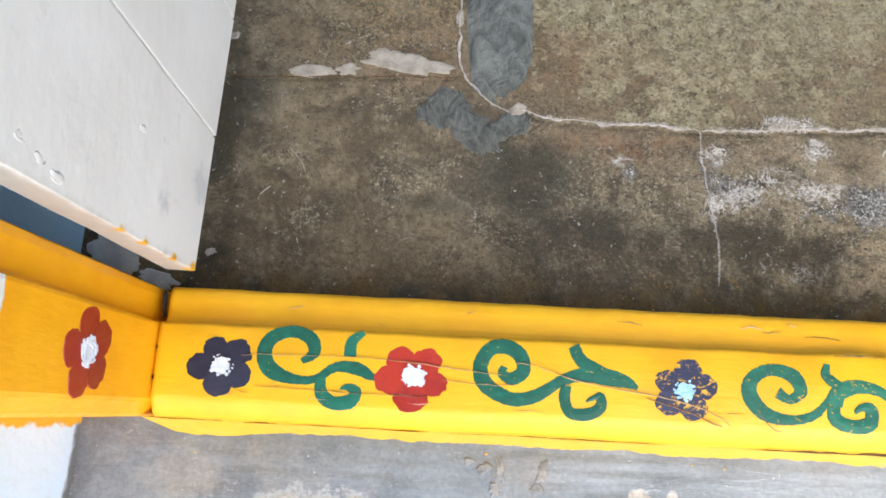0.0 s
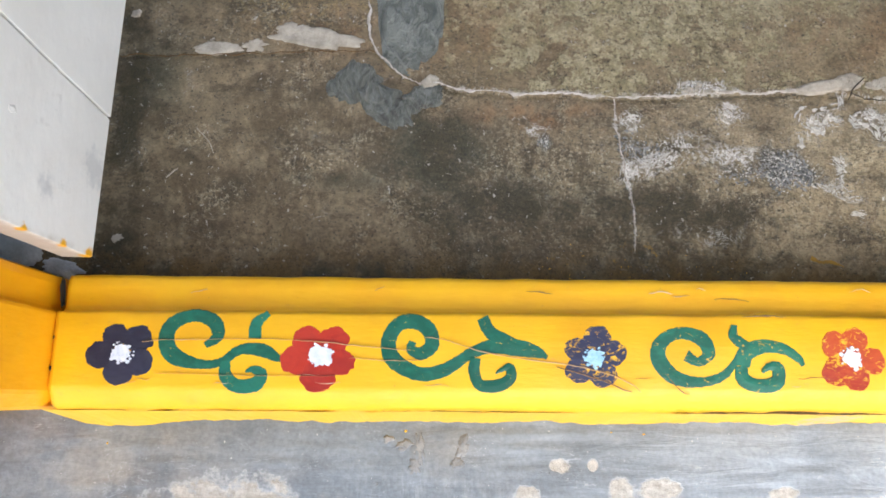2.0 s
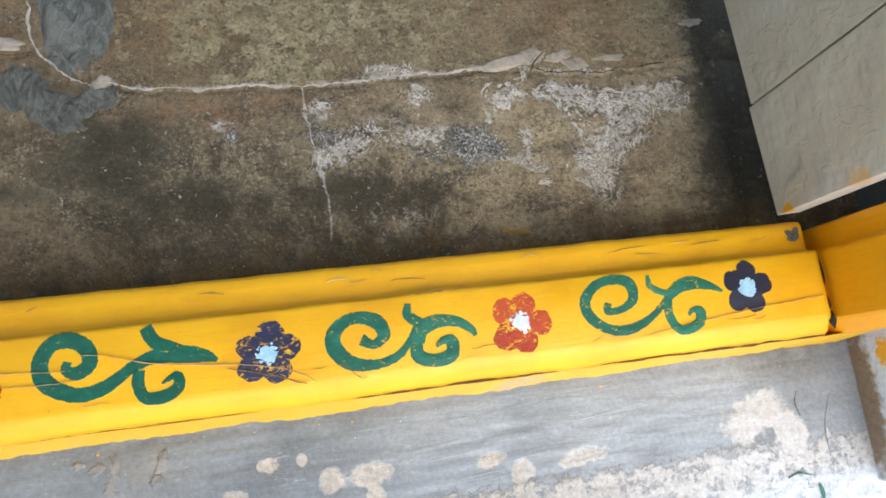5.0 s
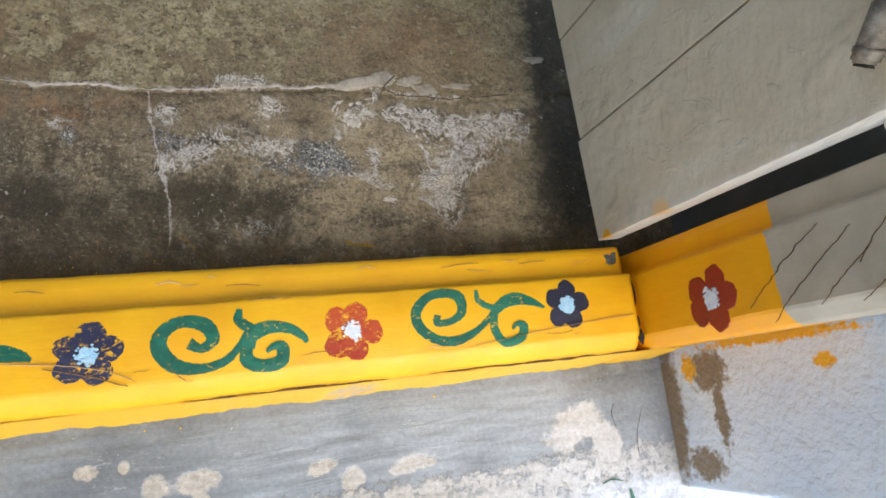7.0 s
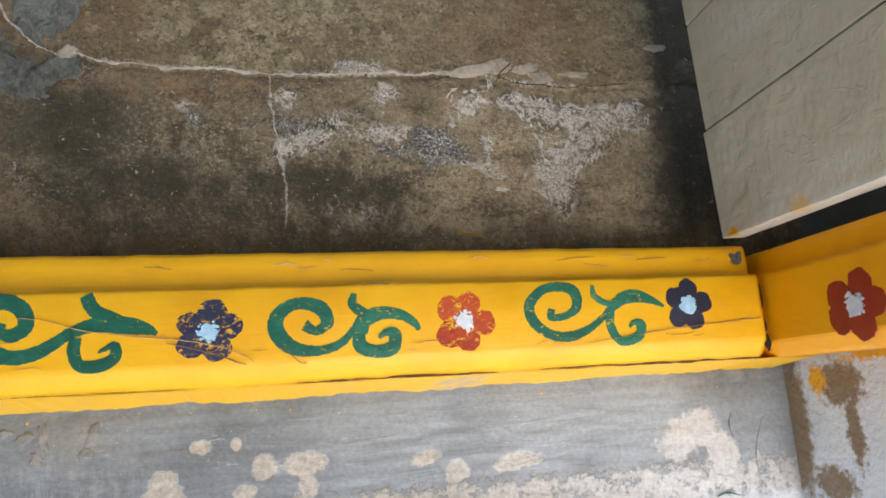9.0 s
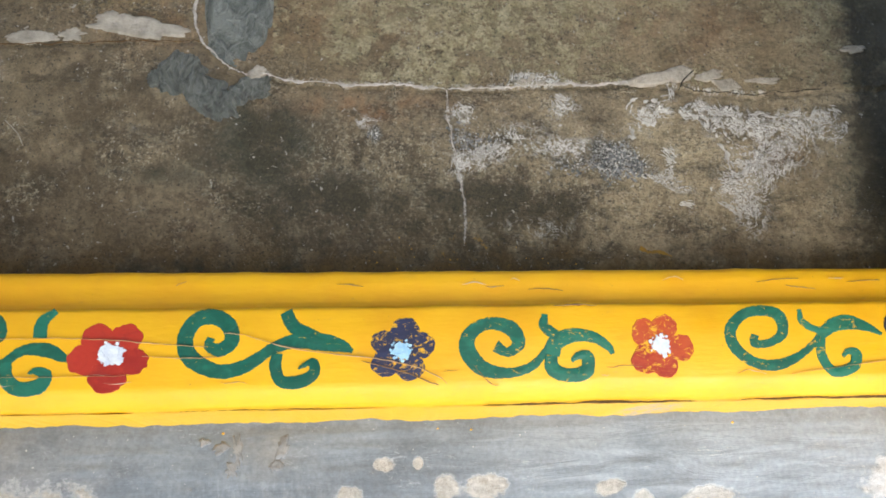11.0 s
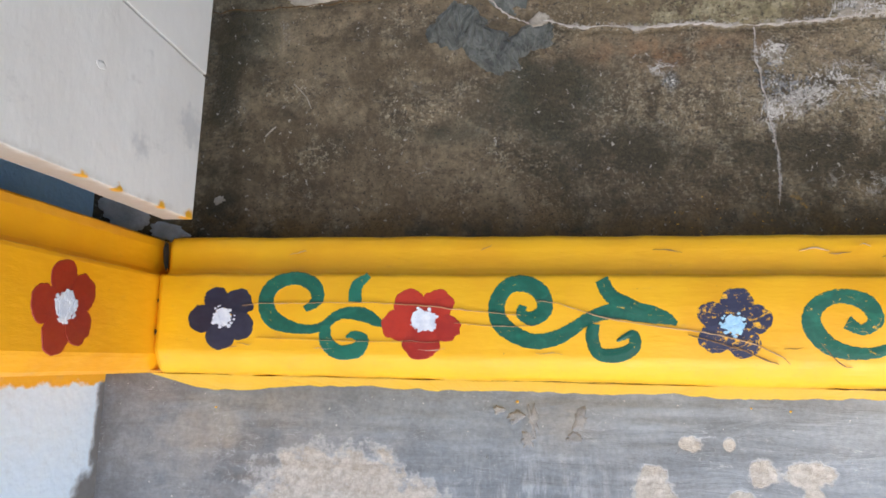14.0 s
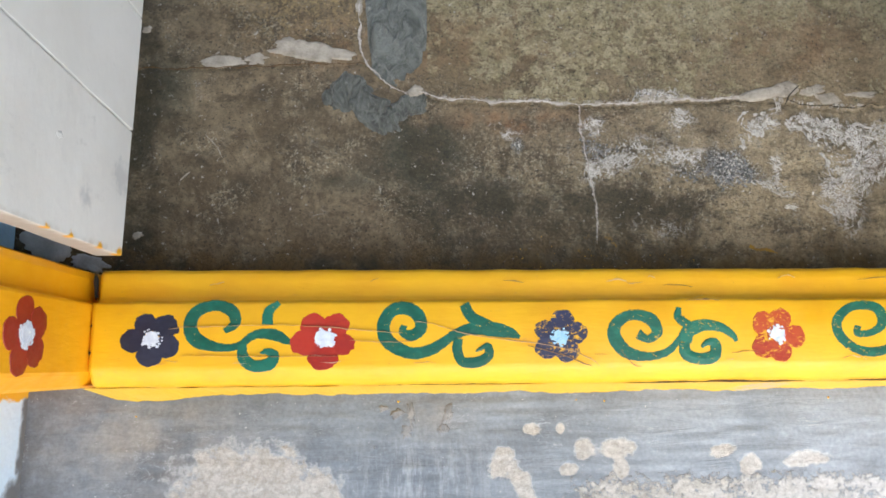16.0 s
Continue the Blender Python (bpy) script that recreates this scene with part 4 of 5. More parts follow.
# ---- setting: walls, ceiling ----
YF, YB, TOP = -0.200, 0.116, 2.95
for name, bm, mat, label in (
    ("wall_left_reveal", box(-0.60, -0.364, YF, 0.0, -0.3, 2.2, 0.004), M_WALL_L, "pale blue limewashed plaster wall beside the doorway"),
    ("wall_right_reveal", box(0.945, 1.20, YF, 0.0, -0.3, 2.2, 0.004), M_WALL_R, "rough white limewashed wall with bare brown patches"),
    ("wall_room_left", box(-0.62, -0.392, 0.0, 4.3, -0.3, TOP - 0.002), M_BLUE_WALL, "blue painted wall behind the open door leaf"),
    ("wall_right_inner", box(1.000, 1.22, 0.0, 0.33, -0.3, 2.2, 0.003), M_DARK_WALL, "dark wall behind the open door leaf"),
    ("wall_front_left", box(-2.2, -0.62, YF + 0.002, YB, -0.3, TOP), M_ROOM, "plain painted house wall"),
    ("wall_front_right", box(1.22, 4.75, YF + 0.002, YB, -0.3, TOP), M_ROOM, "plain painted house wall"),
    ("wall_over_door", box(-0.62, 1.22, YF + 0.004, YB - 0.004, 2.2, TOP), M_ROOM, "plain wall over the doorway"),
    # unseen slab, added so that the doorstep dims towards the left
    ("unseen_shade_roof", box(-2.6, 0.62, -2.5, YF - 0.002, 2.25, 2.37), M_ROOM, "unseen slab added to shade the left of the doorstep"),
    # unseen walls; the room is left open above to brighten its floor
    ("wall_room_right", box(4.60, 4.75, YB, 4.3, -0.1, TOP), M_ROOM, "plain unseen wall closing the open-topped room"),
    ("wall_room_back", box(-0.41, 4.60, 4.18, 4.3, -0.1, TOP), M_ROOM, "plain unseen wall closing the open-topped room"),
    ("ceiling", box(-0.62, 4.75, YB + 0.001, 0.26, TOP, TOP + 0.12), M_ROOM, "plain ceiling strip along the inner wall"),
    # added out of view to keep sky off the left floor
    ("shade_ceiling_left", box(-0.62, 0.42, 0.262, 4.3, TOP, TOP + 0.12), M_ROOM, "unseen ceiling strip added to shade the left of the room"),
):
    tagged(part(name, bm, mat), label, "ceiling" if "ceiling" in name else "porch roof" if "roof" in name else "wall", kind="structure")

# ---- threshold ----
sill = new("wooden_threshold")
tagged(sill, "yellow painted wooden door threshold with flowers and green scrolls", "threshold")
PROFILE = [(-0.022, -0.02), (-0.022, 0.078), (-0.0205, 0.084), (-0.017, 0.0895), (-0.006, 0.0970), (-0.002, 0.0993), (0.002, 0.100), (0.035, 0.100), (0.0665, 0.100), (0.0692, 0.0990), (0.0705, 0.0965),
           (0.0712, 0.0880), (0.0735, 0.0852), (0.078, 0.0846), (0.094, 0.0852), (0.1025, 0.0842), (0.1065, 0.0810), (0.1080, 0.0750), (0.1080, -0.02)]


def sill_jitter(x, i):
    if i in (6, 7, 8):
        return (0, 0) if i < 8 else (0.0008 * float(vnoise(x, 0, 40, 1)), 0)
    chip = 0.004 * math.exp(-((x - 0.430) / 0.012) ** 2) + 0.002 * math.exp(-((x - 0.405) / 0.006) ** 2)
    if i in (9, 10, 11):
        return (0.0012 * float(fbm(x, 0.0, 30, 1)) + chip, -chip * 0.3)
    if i in (14, 15, 16, 17):
        return (0.0014 * float(fbm(x, 0.5, 25, 2)), 0.0008 * float(fbm(x, 0.9, 25, 3)))
    if 1 <= i <= 5:
        return (0.0010 * float(fbm(x, 0.2, 35, 4)), 0.0006 * float(fbm(x, 0.4, 35, 5)))
    return (0, 0)


body = swept("sill_body", np.arange(-0.248, 0.8481, 0.004), PROFILE, sill_jitter, M_YEL, sill)
for p in body.data.polygons:
    p.use_smooth = True


def fillet_jitter(x, i):
    if i == 2:
        left = 0.004 * math.exp(-((x + 0.22) / 0.06) ** 2)
        right = 0.005 * min(max((x - 0.5) / 0.35, 0), 1)
        return (-0.0035 * float(fbm(x, 0.3, 14, 1)) - 0.0016 * float(fbm(x, 0.3, 90, 2)) - left + right, 0)
    return (0.0008 * float(fbm(x, 0.7, 60, 3)), 0.003 * float(fbm(x, 0.1, 30, 4))) if i == 1 else (0, 0)


swept("mortar_fillet", np.arange(-0.262, 0.930, 0.003), [(-0.0195, -0.015), (-0.0222, 0.080), (-0.0345, -0.0040), (-0.0335, -0.015)], fillet_jitter, M_PALE, sill, "mortar bead smeared with paler yellow paint")


def flower(parent, cx, cy, r, turn, petal_mat, dot_mat, place, seed, squash=1.0, petals=5):
    """A painted flower: overlapping brushed petals and a dabbed middle."""
    rg, bm = random.Random(seed), bmesh.new()
    for i in range(petals):
        a = radians(turn + 360 / petals * i + rg.uniform(-7, 7))
        pr, off = r * rg.uniform(0.40, 0.48), r * rg.uniform(0.52, 0.60)
        px, py, h = cx + off * math.cos(a), cy + off * math.sin(a) * squash, 0.0003 + 0.00009 * i
        rim, top = [], []
        for j in range(44):
            b = 2 * math.pi * j / 44
            q = pr * (1 + 0.13 * noise.fractal((math.cos(b) * 2.0 + seed * 3, math.sin(b) * 1.5 + i * 5, seed), 0.8, 2.0, 4) + 0.035 * noise.noise((j * 0.9, i * 3.1, seed * 1.7)))
            q *= 1.0 + 0.16 * math.cos(b - a)
            x, y = px + q * math.cos(b), py + q * math.sin(b) * squash
            rim.append(bm.verts.new(place(x, y, -0.0004)))
            top.append(bm.verts.new(place(px + (x - px) * 0.97, py + (y - py) * 0.97, h)))
        for j in range(44):
            bm.faces.new((rim[j], rim[(j + 1) % 44], top[(j + 1) % 44], top[j]))
        bm.faces.new(top)
        bm.faces.new(rim[::-1])
    fl = part("flower", bm, petal_mat, parent)
    bm = bmesh.new()
    for i in range(70):
        a, d = rg.uniform(0, 6.28), (r * min(abs(rg.gauss(0.0, 0.11)) + 0.16, 0.36) if i else 0.0)
        x0, y0, q0, h = cx + d * math.cos(a), cy + d * math.sin(a) * squash, r * (0.31 if i == 0 else rg.uniform(0.015, 0.070)), 0.0011 + 0.00001 * i
        ring = [(x0 + q0 * rg.uniform(0.65, 1.25) * math.cos(6.2832 * j / 10), y0 + q0 * rg.uniform(0.65, 1.25) * math.sin(6.2832 * j / 10) * squash) for j in range(10)]
        lo = [bm.verts.new(place(x, y, 0.0004)) for x, y in ring]
        hi = [bm.verts.new(place(x, y, h)) for x, y in ring]
        for j in range(10):
            bm.faces.new((lo[j], lo[(j + 1) % 10], hi[(j + 1) % 10], hi[j]))
        bm.faces.new(hi)
        bm.faces.new(lo[::-1])
    part("flower_centre", bm, dot_mat, fl, "dabbed white middle" if dot_mat == M_WHITE else "dabbed pale blue middle")
    return fl


on_sill = lambda x, y, h: (x, y, SILL + h)
for cx, cy, r, turn, pm, dm, sq, lab in ((-0.183, 0.031, 0.0310, 46, M_NAVY, M_WHITE, 0.90, "navy blue painted flower"), (0.002, 0.030, 0.0345, 52, M_RED, M_WHITE, 0.86, "red painted flower"),
                                         (0.261, 0.029, 0.0295, 10, M_NAVY_DRY, M_BLUE_WHITE, 0.92, "thinly brushed navy blue flower"), (0.506, 0.030, 0.0295, -4, M_RED_DRY, M_WHITE, 0.98, "thinly brushed orange-red flower"),
                                         (0.757, 0.038, 0.0275, 5, M_NAVY, M_BLUE_WHITE, 1.0, "small navy blue painted flower")):
    flower(sill, cx, cy, r, turn, pm, dm, on_sill, int(cx * 100) + 30, sq)["label"] = lab


def scroll(material, label, strokes):
    """A painted scroll: brush strokes of changing width, in millimetres."""
    bm = bmesh.new()
    for i, s in enumerate(strokes):
        ribbon(bm, catmull([(x / 1000, y / 1000, w / 1000) for x, y, w in s], 14), -0.0003, 0.0006 + 0.0002 * i, 0.00045, 11 + i, on_sill)
    return part("scroll", bm, material, sill, label)


scroll(M_GREEN, "green painted scroll with a loose leaf", [
    [(-106, 38, 6), (-95, 47, 12), (-99, 60, 14), (-117, 66, 12), (-137, 59, 14), (-143, 43, 16), (-134, 28, 16), (-112, 21, 10), (-92, 22, 8), (-73, 34, 10), (-53, 34, 13), (-38, 27, 8), (-32, 24, 2)],
    [(-86, 24, 9), (-85, 10, 13), (-74, 1, 13), (-57, 3, 14), (-52, 12, 11), (-60, 16, 7), (-67, 14, 2)],
    [(-48, 69, 6), (-59, 59, 11), (-60, 45, 13)]])
scroll(M_GREEN, "green painted scroll with a forked leaf", [
    [(89, 43, 7), (87, 36, 9), (97, 32, 13), (107, 40, 14), (104, 54, 15), (90, 62, 15), (74, 58, 14), (66, 42, 15), (72, 25, 16), (95, 13, 14), (117, 16, 13), (134, 26, 11), (145, 33, 11), (164, 39, 14), (187, 38, 17), (206, 34, 12), (216, 29, 4)],
    [(155, 66, 12), (163, 52, 13), (178, 44, 13), (192, 39, 10)],
    [(148, 28, 11), (147, 15, 11), (153, 3, 11), (170, 3, 12), (181, 10, 11), (180, 20, 8), (167, 14, 2)]])
scroll(M_GREEN_DRY, "brushed green scroll with a broad leaf", [
    [(348, 32, 12), (359, 26, 9), (370, 34, 13), (363, 48, 15), (343, 53, 12), (325, 44, 14), (322, 28, 16), (335, 12, 15), (358, 7, 10), (380, 12, 9), (394, 25, 7), (402, 36, 9)],
    [(402, 22, 13), (405, 34, 16), (422, 41, 14), (441, 39, 11), (455, 30, 8), (459, 23, 4)],
    [(396, 61, 6), (395, 50, 10), (407, 40, 11)],
    [(400, 22, 12), (401, 10, 14), (415, 4, 13), (432, 7, 14), (435, 20, 12), (427, 22, 8), (419, 17, 3)]])
scroll(M_GREEN_DRY, "thinly brushed green scroll with a curled tip", [
    [(600, 39, 8), (598, 31, 8), (613, 31, 8), (627, 40, 11), (627, 55, 13), (614, 62, 11), (591, 59, 10), (576, 44, 12), (579, 27, 12), (596, 13, 11), (618, 10, 11), (641, 18, 8), (658, 30, 7), (665, 38, 7)],
    [(664, 37, 10), (679, 47, 14), (696, 50, 15), (712, 46, 10), (728, 38, 3)],
    [(647, 63, 4), (649, 51, 7), (663, 43, 7), (676, 44, 7)],
    [(665, 35, 10), (664, 18, 10), (674, 3, 10), (694, 7, 11), (699, 19, 11), (691, 22, 6), (685, 17, 3)]])


def crack(parent, pts, material, base=0.0003, thick=0.0004, seed=0, place=on_sill, n=10, amp=0.0009):
    bm, path = bmesh.new(), catmull(pts, n)
    path = [(q[0] + amp * noise.noise((q[0] * 130, q[1] * 130, seed)), q[1] + amp * noise.noise((q[0] * 130, q[1] * 130, seed + 9)), q[2] * 0.7 * (0.55 + 0.5 * abs(noise.noise((q[0] * 90, q[1] * 90, seed + 3))) * 2)) for q in path]
    ribbon(bm, path, base - 0.0006, thick + 0.0006, 0.0001, seed, place)
    return part("crack", bm, material, parent)


H = 0.0015
crack(sill, [(-0.165, 0.041, 0.0006), (-0.136, 0.043, 0.001), (-0.033, 0.044, 0.0012), (0.046, 0.038, 0.0012), (0.085, 0.035, 0.0008)], M_FINE, H, seed=1)
crack(sill, [(0.10, 0.047, 0.0008), (0.119, 0.045, 0.0012), (0.164, 0.032, 0.0016), (0.237, 0.022, 0.0018), (0.270, 0.015, 0.0018), (0.292, 0.006, 0.0016), (0.303, -0.002, 0.0006)], M_FINE, H, seed=2)
crack(sill, [(0.225, 0.020, 0.0012), (0.262, 0.010, 0.0018), (0.283, 0.001, 0.0020), (0.294, -0.003, 0.001)], M_CRACK, H * 0.9, seed=3)
crack(sill, [(0.03, 0.027, 0.0007), (0.07, 0.025, 0.0012), (0.10, 0.026, 0.0006)], M_FINE, H * 0.85, seed=4)
crack(sill, [(0.327, 0.015, 0.0006), (0.342, -0.002, 0.0013), (0.350, -0.004, 0.0006)], M_CRACK, 0.0003, seed=5)
crack(sill, [(0.632, 0.001, 0.0004), (0.66, 0.005, 0.0008), (0.742, 0.014, 0.0011), (0.843, 0.021, 0.0014)], M_FINE, H * 0.8, seed=6)
crack(sill, [(-0.15, 0.012, 0.0005), (-0.05, 0.010, 0.0008), (0.02, 0.011, 0.0004)], M_FINE, H * 0.8, seed=7)
for i, q in enumerate(((0.385, 0.088, 0.418, 0.086), (0.615, 0.093, 0.66, 0.096), (0.20, 0.094, 0.225, 0.091), (0.71, 0.092, 0.745, 0.094))):
    crack(sill, [(q[0], q[1], 0.0006), ((q[0] + q[2]) / 2, (q[1] + q[3]) / 2 + 0.001, 0.0016), (q[2], q[3], 0.0006)], M_CRACK, 0.0012, seed=8 + i, place=lambda x, y, h: (x, y, 0.0848 + h))
rg = random.Random(31)
wear = [(0.332, 0.095, 0.024, 0.0022), (0.352, 0.090, 0.018, 0.0015), (0.372, 0.099, 0.010, 0.0012), (0.055, 0.096, 0.010, 0.0010), (-0.12, 0.092, 0.014, 0.0008), (0.66, 0.088, 0.030, 0.0016), (0.70, 0.097, 0.016, 0.0012), (0.79, 0.090, 0.020, 0.0014), (0.53, 0.099, 0.020, 0.0010)]
for i, (x, y, ln, w) in enumerate(wear):
    crack(sill, [(x - ln / 2, y + rg.uniform(-0.003, 0.003), 0.0004), (x, y, w), (x + ln / 2, y + rg.uniform(-0.003, 0.003), 0.0004)], M_FINE if i % 2 else M_WORN, 0.0013, seed=40 + i, place=lambda x, y, h: (x, y, 0.0848 + h), amp=0.0018)
for i in range(16):
    x, y, ln = rg.uniform(-0.22, 0.82), rg.uniform(0.001, 0.012), rg.uniform(0.008, 0.035)
    crack(sill, [(x, y, 0.0003), (x + ln / 2, y + rg.uniform(-0.002, 0.002), rg.uniform(0.0006, 0.0014)), (x + ln, y + rg.uniform(-0.002, 0.002), 0.0003)], (M_FINE, M_WORN, M_CRACK)[i % 3], 0.0002, seed=60 + i, amp=0.0016)
crack(sill, [(0.404, 0.0690, 0.0006), (0.425, 0.0700, 0.0026), (0.447, 0.0692, 0.0006)], M_CRACK, 0.0000, seed=90)
# open gap between the timber and the mortar bead
front = lambda x, y, h: (x, y - h, 0.079)
for i, (a, b, w) in enumerate(((0.34, 0.545, 0.0020), (0.585, 0.85, 0.0026), (0.06, 0.20, 0.0005))):
    bm = bmesh.new()
    ribbon(bm, [(x, -0.0212 + 0.0007 * float(vnoise(x, 0, 50, i)), max(0.0003, w * (0.5 + 0.9 * abs(float(vnoise(x, 0, 45, i + 2)))) * math.sin(math.pi * (x - a) / (b - a)) ** 0.4)) for x in np.arange(a + 0.001, b, 0.003)], 0.0, 0.0006, 0.0002, i, lambda x, y, h: (x, y, 0.0855 + h))
    part("crack", bm, M_CRACK_DK, sill, "dark open crack along the front edge")
for q in ((-0.248, 0.016, 0.0018, 0.004), (-0.248, 0.045, 0.0012, 0.003), (0.851, -0.006, 0.0040, 0.009), (0.850, 0.012, 0.0016, 0.010), (0.850, 0.045, 0.0012, 0.018)):
    bm = bmesh.new()
    slab(bm, q[0], q[1], 0.0985, q[2], q[3], 0, 0.0018, 0.35, int(q[1] * 1000), 2, 16)
    part("joint_gap", bm, M_HOLE, sill, "dark gap at the end of the timber")


# ---- jambs ----
def jamb(side, material, label):
    """An upright rebated post; side -1 stands at XJ0, 1 at XJ1."""
    ob = new("door_jamb")
    tagged(ob, label, "door jamb", group="door frame")
    x0, w, outer = (XJ0, -0.118, -0.3685) if side < 0 else (XJ1, 0.086, 0.9435)
    s = 1 if side > 0 else -1
    prof = [(0.0, -0.004), (0.0, 0.030), (0.0, 0.066), (0.001, 0.0690), (0.004, 0.0700), (0.0115, 0.0712), (0.0125, 0.075), (0.0120, 0.098), (0.0135, 0.1055), (0.018, 0.108)]
    pts = [(x0 + s * a, b) for a, b in prof] + [(outer, 0.108), (outer, -0.0215), (x0 + s * 0.018, -0.0220), (x0 + s * 0.012, -0.0190), (x0 + s * 0.002, -0.0075)]
    if side > 0:
        pts = [(a, b - 0.007 if i in (7, 8) else (0.1005 if i in (9, 10) else b)) for i, (a, b) in enumerate(pts)]
    zs = [-0.02] + [0.06 + 0.012 * i for i in range(60)] + [0.9 + 0.2 * i for i in range(7)]
    bm = bmesh.new()
    rows = []
    for z in zs:
        row = []
        for i, (x, y) in enumerate(pts):
            edge = i in (3, 4, 5, 8, 13, 14)
            row.append(bm.verts.new((x + s * 0.0004 * noise.noise((z * 25, i, 1)) * (i < 3), y + (0.0011 * noise.noise((z * 28, i * 0.2, 4 + side)) if edge else 0), z)))
        rows.append(row)
    n = len(pts)
    for a, b in zip(rows, rows[1:]):
        for i in range(n):
            bm.faces.new((a[i], a[(i + 1) % n], b[(i + 1) % n], b[i]))
    bm.faces.new(rows[0])
    bm.faces.new(rows[-1])
    post = part("post", bm, material, ob)
    return ob


jl = jamb(-1, M_JAMB_L, "wooden door jamb, yellow below with a red flower, white above")
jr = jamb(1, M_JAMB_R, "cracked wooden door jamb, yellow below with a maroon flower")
on_left = lambda u, v, h: (XJ0 + h + 0.0003, u, v)
on_right = lambda u, v, h: (XJ1 - h - 0.0003, u, v)
flower(jl, 0.030, 0.226, 0.0345, 12, M_RED_DARK, M_WHITE, on_left, 51)["label"] = "red painted flower"
flower(jr, 0.018, 0.221, 0.0340, 20, M_RED_DARK, M_WHITE, on_right, 62)["label"] = "maroon painted flower"
for i, q in enumerate(((0.000, 0.272, 0.060, 0.368), (-0.016, 0.300, 0.050, 0.398), (-0.008, 0.355, 0.030, 0.412), (0.020, 0.400, 0.064, 0.452), (-0.012, 0.395, 0.012, 0.44), (0.005, 0.43, 0.04, 0.50), (0.02, 0.50, 0.06, 0.57))):
    crack(jr, [(q[0], q[1], 0.0005), (q[0] * 0.7 + q[2] * 0.3, q[1] * 0.75 + q[3] * 0.25, 0.0010), (q[0] * 0.3 + q[2] * 0.7, q[1] * 0.35 + q[3] * 0.65, 0.0009), (q[2], q[3], 0.0003)], M_CRACK_DK, 0.0004, 0.0003, 20 + i, on_right, 12, 0.0020)
lintel = part("door_lintel", box(-0.3685, 0.9435, -0.022, 0.108, 2.1, 2.2, 0.004), M_JAMB_L)
tagged(lintel, "white painted timber head of the door frame", "lintel")


# ---- door leaves ----
def leaf(side, material, label):
    """A leaf of upright planks, standing open into the room."""
    ob = new("door_leaf")
    tagged(ob, label, "door leaf", group="double door")
    x0, s, y0, bot = (-0.2225, -1, 0.122, 0.096) if side < 0 else (0.8275, 1, 0.1165, 0.081)
    first = 0.143 if side < 0 else 0.1310
    cuts = [0.0, first, first + 0.137, first + 0.274, first + 0.41]
    for i, (a, b) in enumerate(zip(cuts, cuts[1:])):
        t = 0.029
        xa, xb = sorted((0.0, s * t))
        bm = box(xa, xb, a + (0.0012 if i else 0), b - 0.0012, bot, 2.08)
        bmesh.ops.bevel(bm, geom=bm.edges[:], offset=0.0010, segments=2, affect="EDGES", profile=0.6)
        bmesh.ops.bisect_plane(bm, geom=bm.verts[:] + bm.edges[:] + bm.faces[:], plane_co=(0, 0, 0.9), plane_no=(0, 0, 1))
        for k in range(1, 28):
            bmesh.ops.bisect_plane(bm, geom=bm.verts[:] + bm.edges[:] + bm.faces[:], plane_co=(0, 0, bot + 0.03 * k), plane_no=(0, 0, 1))
        for v in bm.verts:
            e = 1.0 if abs(v.co.x) < 0.006 else 0.3
            v.co.x += 0.0012 * e * noise.noise((v.co.y * 18, v.co.z * 9, side + i))
            v.co.y += 0.0012 * noise.noise((v.co.x * 30, v.co.z * 14, 5 + side)) + (0.040 * (min(v.co.z, 0.9) - bot) if (i or v.co.y > first / 2) else 0)
            if v.co.z < bot + 0.02 and side > 0 and i == 0:
                v.co.z -= 0.004 - 0.010 * max(0.0, 0.03 - v.co.y)
            if v.co.z < bot + 0.05 and side < 0 and i == 0 and v.co.y < 0.01:
                v.co.z += 0.003 * noise.noise((v.co.x * 40, 3, 1))
        part("plank", bm, material, ob)
    xa, xb = sorted((s * 0.010, s * 0.026))
    part("backing_board", box(xa, xb, 0.01, cuts[-1] - 0.01, bot + 0.012, 2.06), M_HOLE, ob)
    ob.matrix_world = pose(x0, y0, 0, 0, 0, 2.2 if side > 0 else -1.2)
    return ob


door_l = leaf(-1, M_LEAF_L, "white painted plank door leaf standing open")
door_r = leaf(1, M_LEAF_R, "white painted plank door leaf standing open, coloured as shaded")

# lumps under the paint of the white leaf
for y, z, r in ((0.0195, 0.397, 0.0050), (0.0150, 0.376, 0.0058), (0.0100, 0.354, 0.0062), (0.0870, 0.251, 0.0042)):
    bm = bmesh.new()
    bmesh.ops.create_uvsphere(bm, u_segments=18, v_segments=10, radius=r)
    for v in bm.verts:
        v.co = Vector((v.co.x * 0.20 - 0.0002, v.co.y * 0.7 + y, v.co.z * 1.5 + z)) + Vector((0.0012, 0.0022, 0.0022)) * noise.noise(v.co * 260 + Vector((z * 50, 0, 0)))
    part("paint_lump", bm, M_LEAF_L, door_l, "", True)

# painted iron hasp stub, its staple and a hinge on the shaded leaf
a, b = Vector((-0.012, 0.068, 0.503)), Vector((-0.015, 0.034, 0.478))
bm = bmesh.new()
bmesh.ops.create_cone(bm, cap_ends=True, segments=22, radius1=0.0100, radius2=0.0088, depth=(b - a).length, matrix=Matrix.Translation((a + b) / 2) @ (a - b).to_track_quat("Z", "Y").to_matrix().to_4x4())
bmesh.ops.create_cone(bm, cap_ends=True, segments=22, radius1=0.0112, radius2=0.0112, depth=0.008, matrix=Matrix.Translation(b + (a - b) * 0.2) @ (a - b).to_track_quat("Z", "Y").to_matrix().to_4x4())
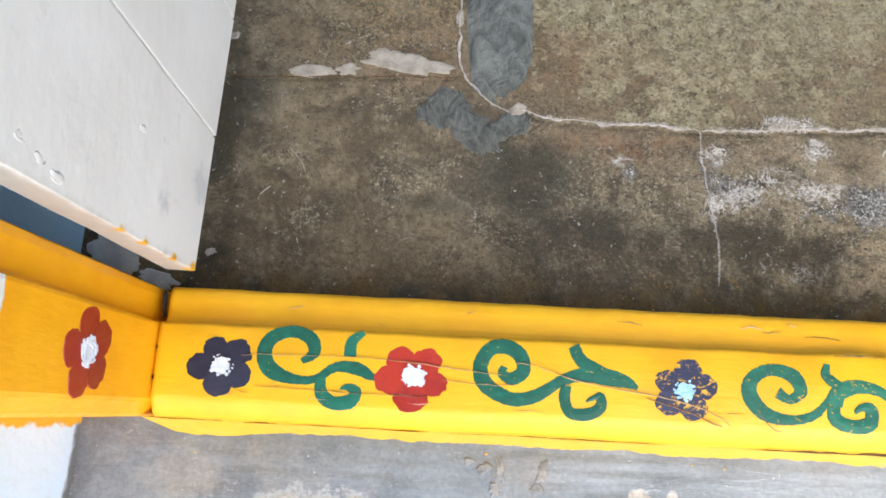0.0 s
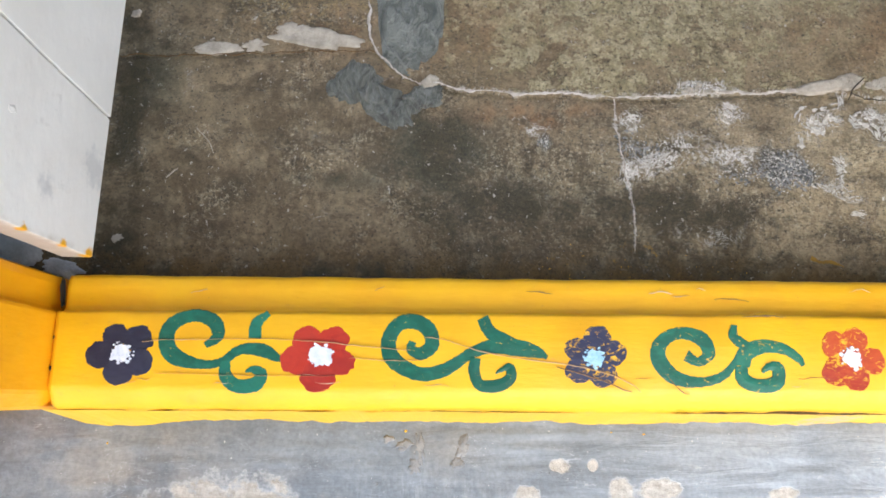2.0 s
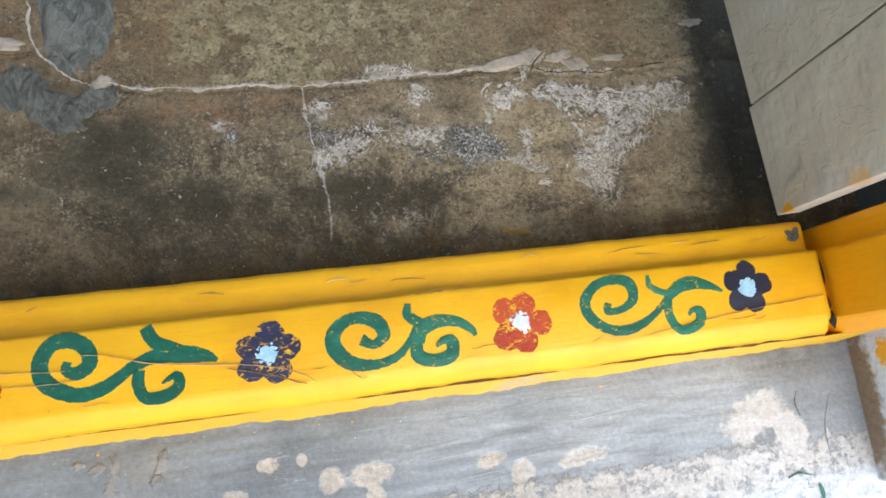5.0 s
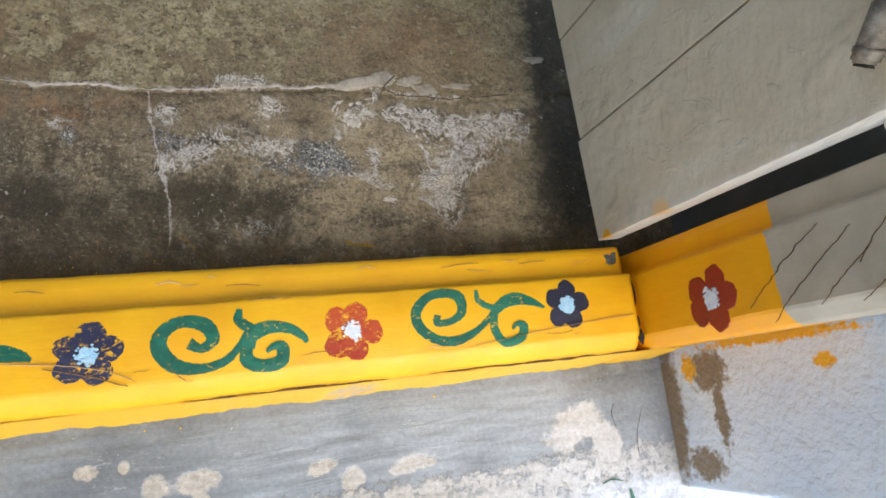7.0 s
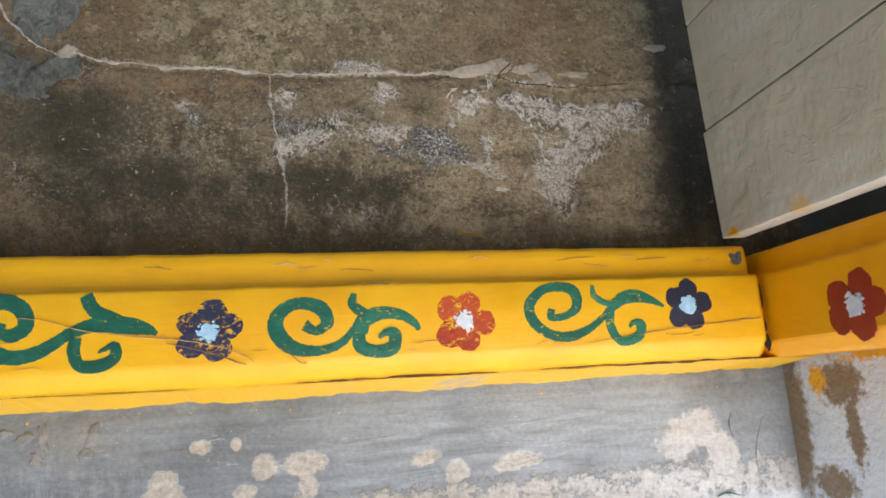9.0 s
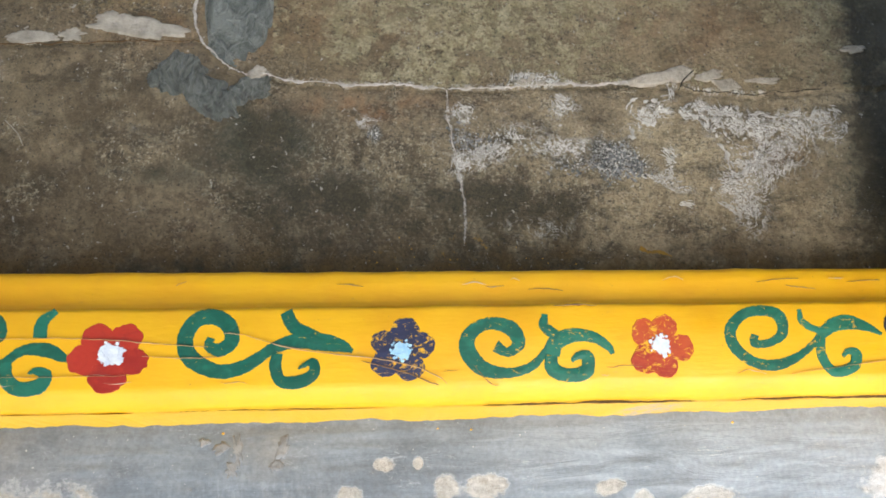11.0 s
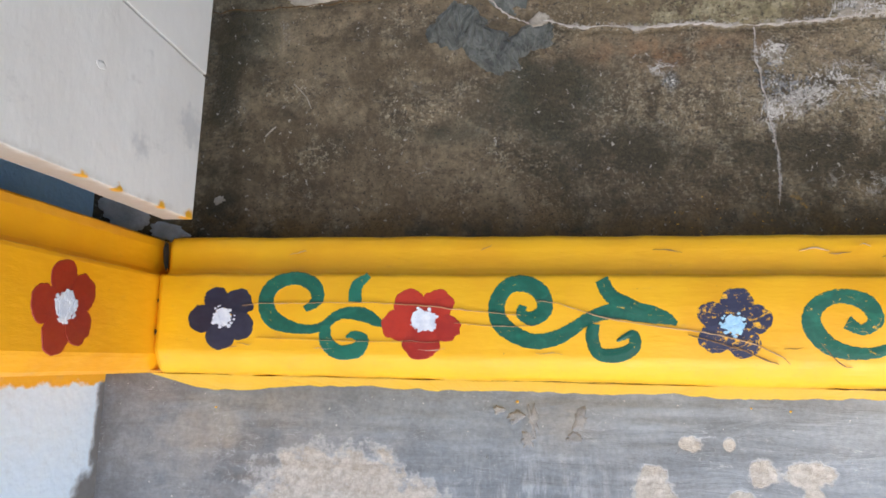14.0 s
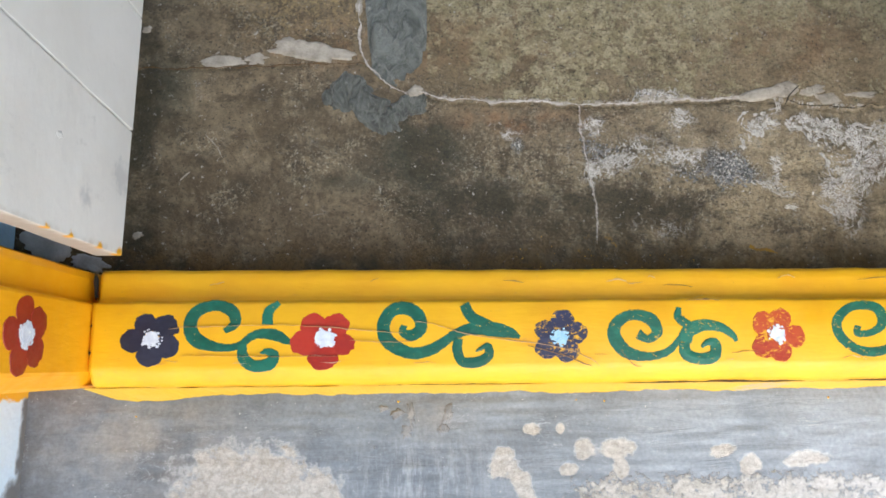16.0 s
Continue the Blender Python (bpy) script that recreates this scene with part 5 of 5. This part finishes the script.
bmesh.ops.bevel(bm, geom=[e for e in bm.edges if e.calc_face_angle(0) > 1.0], offset=0.0020, segments=2, affect="EDGES")
for v in bm.verts:
    v.co += Vector((1, 1, 1)) * 0.0012 * noise.noise(v.co * 160)
part("hasp_stub", bm, M_BOLT, door_r, "rough painted iron stub", True)
bm = bmesh.new()
bmesh.ops.create_cone(bm, cap_ends=True, segments=18, radius1=0.0072, radius2=0.0060, depth=0.004, matrix=Matrix.Translation(b + (b - a).normalized() * 0.0008) @ (a - b).to_track_quat("Z", "Y").to_matrix().to_4x4())
part("pipe_mouth", bm, M_HOLE, door_r, "dark hollow end")
part("staple", box(-0.010, 0.002, 0.058, 0.080, 0.492, 0.516, 0.003), M_BOLT, door_r)
bm = bmesh.new()
bmesh.ops.create_cone(bm, cap_ends=True, segments=18, radius1=0.0070, radius2=0.0070, depth=0.085, matrix=pose(0.024, -0.005, 0.497))
bmesh.ops.bevel(bm, geom=[e for e in bm.edges if e.calc_face_angle(0) > 1.0], offset=0.0018, segments=2, affect="EDGES")
part("hinge", bm, M_LEAF_R, door_r, "painted hinge barrel", True)

# open mitre gap and a worn bare end on the rebate
bm = bmesh.new()
slab(bm, -0.2535, 0.090, 0.0835, 0.0022, 0.016, 4, 0.0022, 0.5, 5, 2, 24)
part("joint_gap", bm, M_HOLE, sill, "dark gap at the end of the timber")
bm = bmesh.new()
slab(bm, 0.836, 0.092, 0.0842, 0.012, 0.010, 30, 0.0016, 0.5, 8, 3, 30)
part("worn_spot", bm, M_GREY_CEM2, sill, "grey worn spot without paint")

# stray yellow brush mark and a broken straw on the floor
bm = bmesh.new()
ribbon(bm, catmull([(0.530, 0.147, 0.006), (0.540, 0.142, 0.003), (0.552, 0.142, 0.004), (0.566, 0.137, 0.001)], 8), INNER + 0.0006, 0.0006, 0.0006, 4)
part("paint_drip", bm, make_plain("dirty_yellow_paint", (0.42, 0.23, 0.02), (0.28, 0.16, 0.03), 90, 0.6), floor_in, "dirty yellow brush mark")
bm = bmesh.new()
ribbon(bm, catmull([(-0.165, 0.292, 0.0008), (-0.150, 0.276, 0.0014), (-0.143, 0.262, 0.0006)], 6), INNER + 0.0016, 0.0008, 0.0002, 9)
ribbon(bm, catmull([(-0.194, 0.232, 0.0012), (-0.186, 0.240, 0.0016), (-0.182, 0.243, 0.0008)], 6), INNER + 0.0016, 0.0008, 0.0002, 10)
tagged(part("straw_bits", bm, M_PLASTER), "short pale bits of straw lying on the floor", "straw", kind="stuff")
